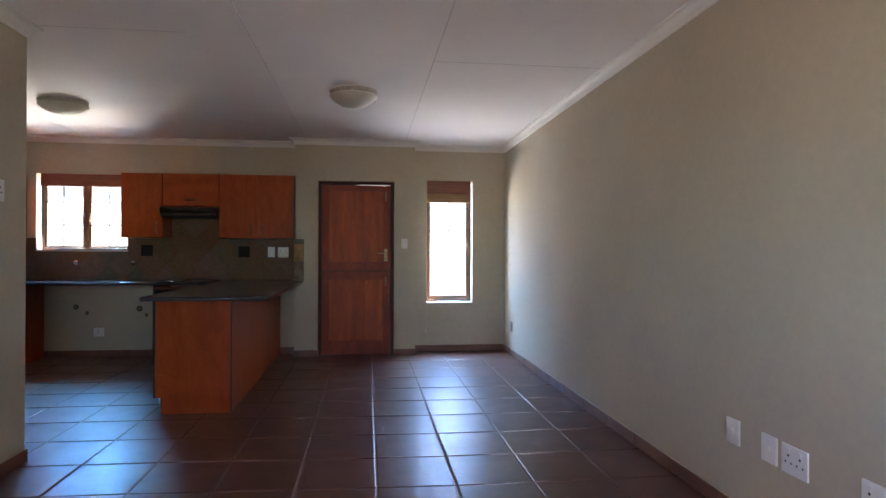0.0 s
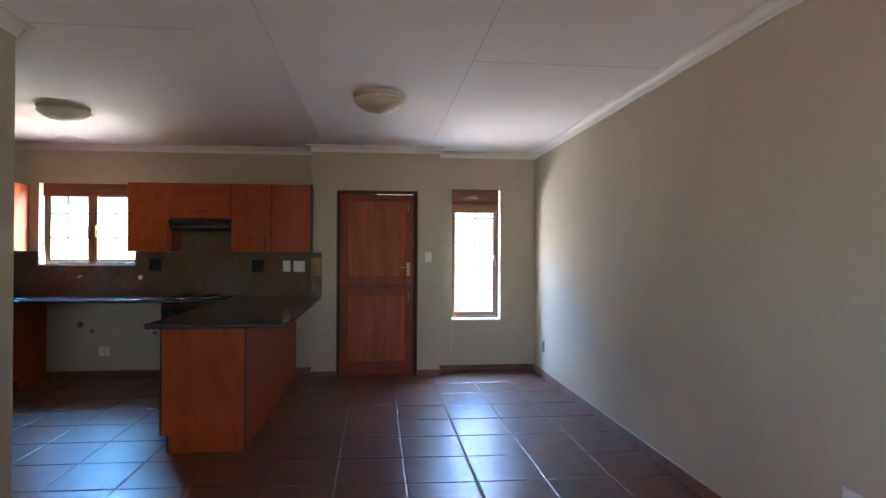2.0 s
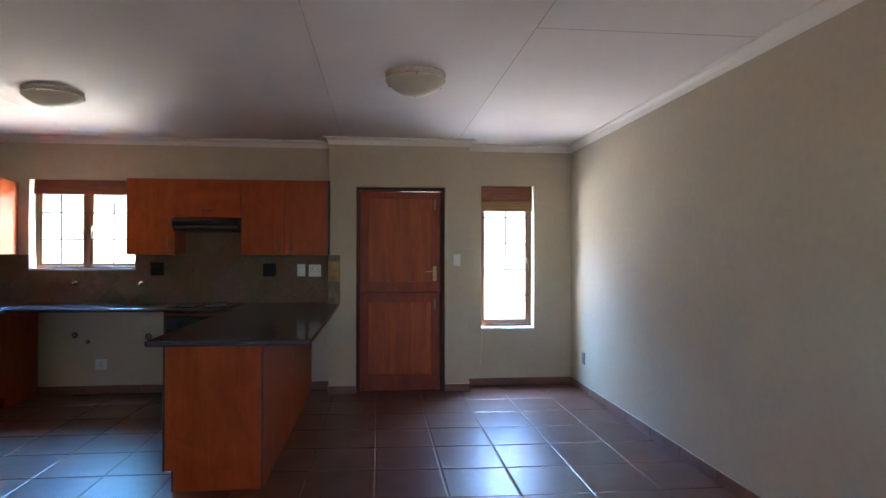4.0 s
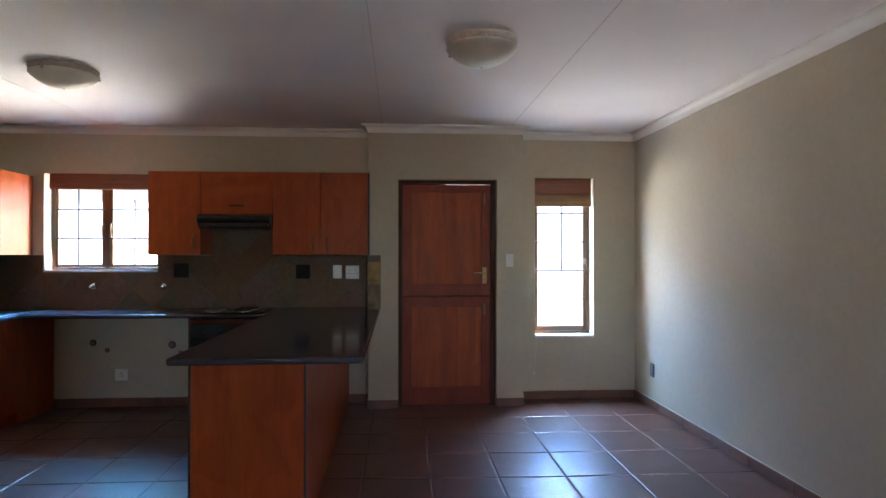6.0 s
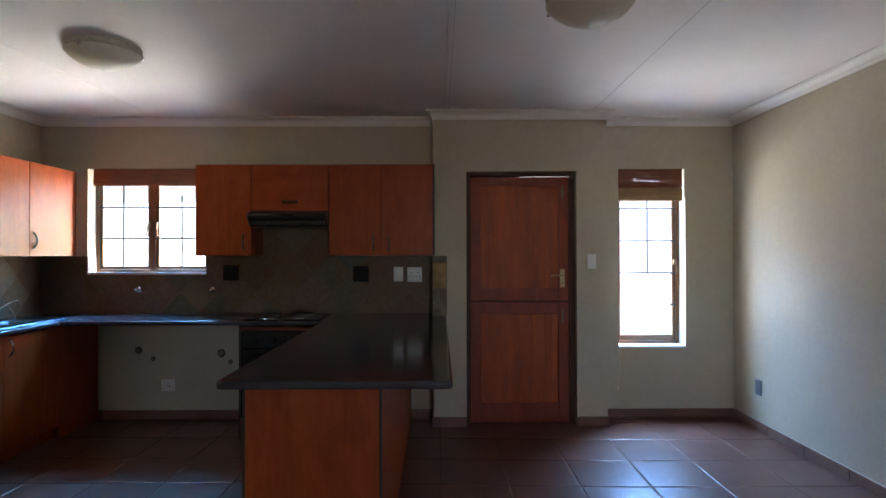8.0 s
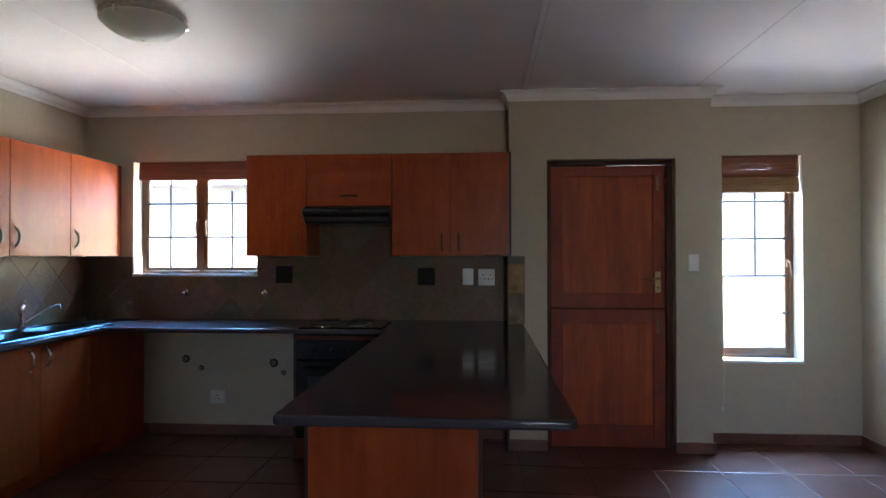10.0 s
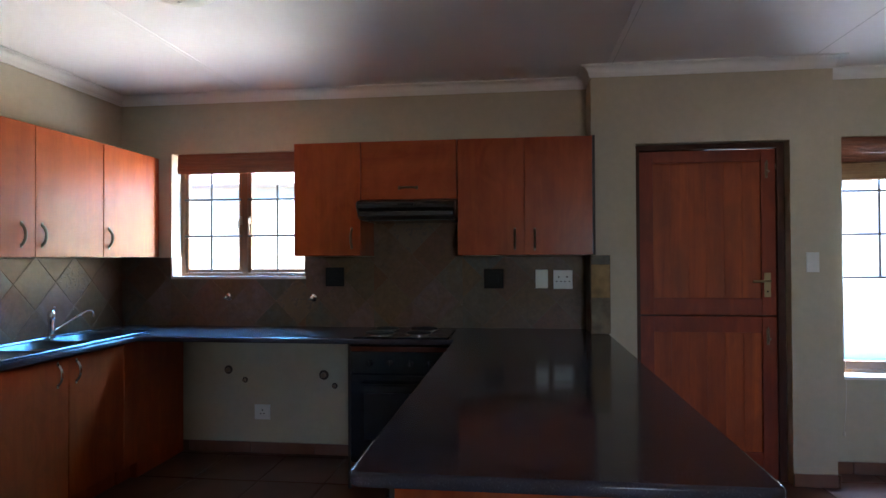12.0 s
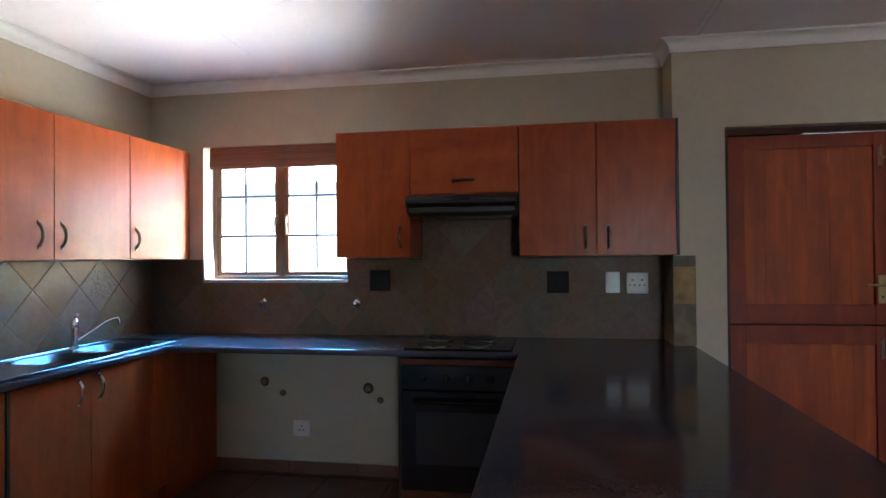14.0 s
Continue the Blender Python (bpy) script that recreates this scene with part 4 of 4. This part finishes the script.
for hx_, hy_, r in ((-0.155, -0.115, 0.088), (0.085, -0.10, 0.074), (-0.155, 0.115, 0.072), (0.085, 0.115, 0.088)):
    pl = part("plate", turned([(r, 0.010), (r, 0.021), (r * 0.94, 0.024), (r * 0.3, 0.024), (r * 0.25, 0.022), (0.001, 0.022)], (hx_, hy_, 0), n=36), IRON, hob, "round cast plate", True)
    part("rim", turned([(r + 0.010, 0.010), (r + 0.010, 0.014), (r + 0.004, 0.0165), (r + 0.001, 0.014)], (hx_, hy_, 0), n=36, cap=False), CHROME, pl, "bright rim", True)


# ---- ceiling lamps ----
def ceiling_lamp(x, y, label, turn, deep=1.0):
    root = thing("ceiling_lamp", (x, y, H), label, "lamp", "bowl ceiling lamps")
    root.scale = (1.06, 1.06, deep)
    part("base", turned([(0.186, 0), (0.188, -0.006), (0.182, -0.020), (0.160, -0.034), (0.150, -0.044)], (0, 0, 0), n=48), LAMP_BASE, root, smooth=True)
    bowl = [(0.180, -0.036)] + [(0.186 * math.cos(t), -0.042 - 0.100 * math.sin(t) ** 1.7) for t in [math.pi / 2 * k / 12 for k in range(13)]]
    part("bowl", turned(bowl, (0, 0, 0), n=48), LAMP_GLASS, root, "frosted alabaster glass bowl", True)
    for k in range(3):
        a = turn + 2 * math.pi * k / 3
        part("clip", soften(box_bm([(0.186 * math.cos(a) - 0.007, 0.186 * math.cos(a) + 0.007, 0.186 * math.sin(a) - 0.007, 0.186 * math.sin(a) + 0.007, -0.056, -0.028)]), 0.002), CHROME, root)
    part("finial", turned([(0.006, -0.140), (0.008, -0.143), (0.001, -0.147)], (0, 0, 0), n=14), LAMP_BASE, root)


ceiling_lamp(-0.22, 4.67, "frosted glass bowl lamp on the hall ceiling", 2.6)
ceiling_lamp(-2.79, 5.365, "frosted glass bowl lamp on the kitchen ceiling", 0.4, 0.88)

# ---- splashback tiles ----
DIAG = 0.326


def clip_poly(poly, rect):
    """A convex polygon cut to a rectangle (u0, u1, v0, v1)."""
    u0, u1, v0, v1 = rect
    for axis, bound, sign in ((0, u0, 1), (0, u1, -1), (1, v0, 1), (1, v1, -1)):
        out = []
        for i, p in enumerate(poly):
            q = poly[(i + 1) % len(poly)]
            dp, dq = sign * (p[axis] - bound), sign * (q[axis] - bound)
            if dp >= 0:
                out.append(p)
            if (dp >= 0) != (dq >= 0):
                t = dp / (dp - dq)
                out.append((p[0] + t * (q[0] - p[0]), p[1] + t * (q[1] - p[1])))
        poly = out
        if len(poly) < 3:
            return []
    return poly


def area(poly):
    return abs(sum(p[0] * q[1] - q[0] * p[1] for p, q in zip(poly, poly[1:] + poly[:1]))) / 2


def splashback(name, rects, origin, to_world, label, gap=0.003, thick=0.009, carved=(), recess=0.002, stone=None):
    """Diagonal slate tiles over rectangles in wall coordinates (u along, v up)."""
    bed = bmesh.new()
    for u0, u1, v0, v1 in rects:
        add_ring(bed, [[to_world(u, v, d) for u, v in ((u0, v0), (u1, v0), (u1, v1), (u0, v1))] for d in (0.0, thick - recess)])
    root = tagged(part(name, bed, SLATE_GROUT), label, kind="structure")
    ou, ov = origin
    h = DIAG / 2
    for rect in rects:
        for i in range(int((rect[0] - ou) / h) - 3, int((rect[1] - ou) / h) + 4):
            for j in range(int((rect[2] - ov) / h) - 3, int((rect[3] - ov) / h) + 4):
                if (i + j) % 2:
                    continue
                cu, cv, r = ou + i * h, ov + j * h, h - gap
                poly = clip_poly([(cu + r, cv), (cu, cv + r), (cu - r, cv), (cu, cv - r)], rect)
                if len(poly) < 3 or area(poly) < 2e-4:
                    continue
                mu, mv = sum(p[0] for p in poly) / len(poly), sum(p[1] for p in poly) / len(poly)
                base, proud = Vector(to_world(mu, mv, 0)), thick + random.uniform(-0.25, 0.75) * recess + 0.0002
                bm = bmesh.new()
                rows = []
                for d, s in ((0.001, 1.0), (proud - 0.5 * recess, 1.0), (proud, 1 - 0.014 * recess / 0.0008)):
                    rows.append([Vector(to_world(mu + (p[0] - mu) * s, mv + (p[1] - mv) * s, d)) - base for p in poly])
                add_ring(bm, rows)
                t = part("slate_tile", bm, CARVED if any(abs(cu - a) + abs(cv - b) < h for a, b in carved) else stone or SLATE, root)
                t.location = base
    return root


splashback("splashback_north", [(X0 + 0.012, KW[0], TOP1, 1.388), (KW[0], KW[1], TOP1, KW[2] - 0.013), (KW[1], -2.402, TOP1, 1.388), (-2.402, -1.785, TOP1, 1.70), (-1.785, PX0 - 0.012, TOP1, 1.388)],
           (-2.95, 1.24 - 0.163), lambda u, v, d: (u, YN - d, v), "multicoloured slate splashback laid diagonally", gap=0.002, recess=0.0006, carved=[(-2.93, 1.08), (-2.13, 1.49)])
splashback("splashback_west", [(4.98, YN - 0.002, TOP1, 1.388)], (6.181, 1.40), lambda u, v, d: (X0 + d, u, v), "multicoloured slate splashback laid diagonally", carved=[(6.67, 1.24)])
splashback("splashback_pier_side", [(YP, YN - 0.002, TOP1, 1.388)], (6.9, 1.24), lambda u, v, d: (PX0 - d, u, v), "narrow slate return on the pier", recess=0.0006, stone=plain("honed_slate", (0.15, 0.11, 0.07), 0.5, 0, 0.3, 14))
strip = tagged(part("splashback_strip", box_bm([(PX0 - 0.009, -0.840, YP - 0.006, YP, TOP1, 1.388)]), SLATE_GROUT), "narrow slate edge strip beside the door", kind="structure")
for z0, z1, c in ((TOP1 + 0.003, 1.120, (0.150, 0.112, 0.062)), (1.124, 1.330, (0.27, 0.160, 0.052)), (1.334, 1.386, (0.11, 0.10, 0.07))):
    t = part("slate_tile", soften(box_bm([(PX0 - 0.006, -0.843, YP - 0.010, YP - 0.002, z0, z1)]), 0.0015, 1), plain("strip_slate", c, 0.6, 0, 0.35, 14), strip)
reveal = tagged(part("splashback_reveal", box_bm([(KW[0], KW[0] + 0.006, YN, YN + 0.124, KW[2] + 0.007, 1.388)]), plain("reveal_tile", (0.30, 0.28, 0.30), 0.35, 0, 0.2, 12)),
                "grey tile in the window reveal", kind="structure")

# ---- floor tiles ----
floor_ob = bpy.data.objects["floor"]
tile_cache = {}


def floor_tile(w, d, variant, lean):
    """A tile w by d whose far side in x is shifted by lean in y, as the rows were laid."""
    key = (round(w, 3), round(d, 3), variant, round(lean, 4))
    if key not in tile_cache:
        bm = bmesh.new()
        rows = []
        g, e = 0.0045, 0.006
        wob = [random.uniform(-0.0015, 0.0015) for _ in range(8)]
        for z, s in ((-0.006, 0.0), (-0.0022, 0.0), (0.0, e)):
            x0, x1, y0, y1 = g + s, w - g - s, g + s, d - g - s
            rows.append([(x0 + wob[0], y0 + wob[1], z), (x1 + wob[2], y0 + lean + wob[3], z), (x1 + wob[4], y1 + lean + wob[5], z), (x0 + wob[6], y1 + wob[7], z)])
        add_ring(bm, rows)
        bmesh.ops.recalc_face_normals(bm, faces=bm.faces[:])
        me = bpy.data.meshes.new("floor_tile")
        bm.to_mesh(me)
        bm.free()
        me.materials.append(FLOOR_TILE)
        tile_cache[key] = me
    return tile_cache[key]


def row_shift(x):
    """How far the tile rows drift towards the north wall, from hall to kitchen."""
    stops = ((-9, 0.11), (-2.17, 0.11), (-1.32, 0.09), (-0.47, 0.04), (0.38, 0.01), (9, 0.01))
    for (x0, v0), (x1, v1) in zip(stops, stops[1:]):
        if x0 <= x <= x1:
            return v0 + (v1 - v0) * (x - x0) / (x1 - x0)


xs = [GX + PITX * k for k in range(-12, 5)]
ys = [TY0 + PITY * k for k in range(-13, 12)]
for xa, xb in zip(xs, xs[1:]):
    for ya, yb in zip(ys, ys[1:]):
        a, b = max(xa, X0), min(xb, X1)
        base, lean = row_shift(a), row_shift(b) - row_shift(a)
        c, d = max(ya + base, Y0), min(yb + base, YN + 0.05)
        if b - a < 0.02 or d - c < 0.02 or (b < -2.1 and d < 3.45):
            continue
        t = new("floor_tile", floor_tile(b - a, d - c, random.randrange(4), lean))
        t.location = (a, c, random.uniform(-0.0006, 0.0006))
        t.rotation_euler = (random.uniform(-0.0025, 0.0025), random.uniform(-0.0025, 0.0025), 0)
        t.parent = floor_ob
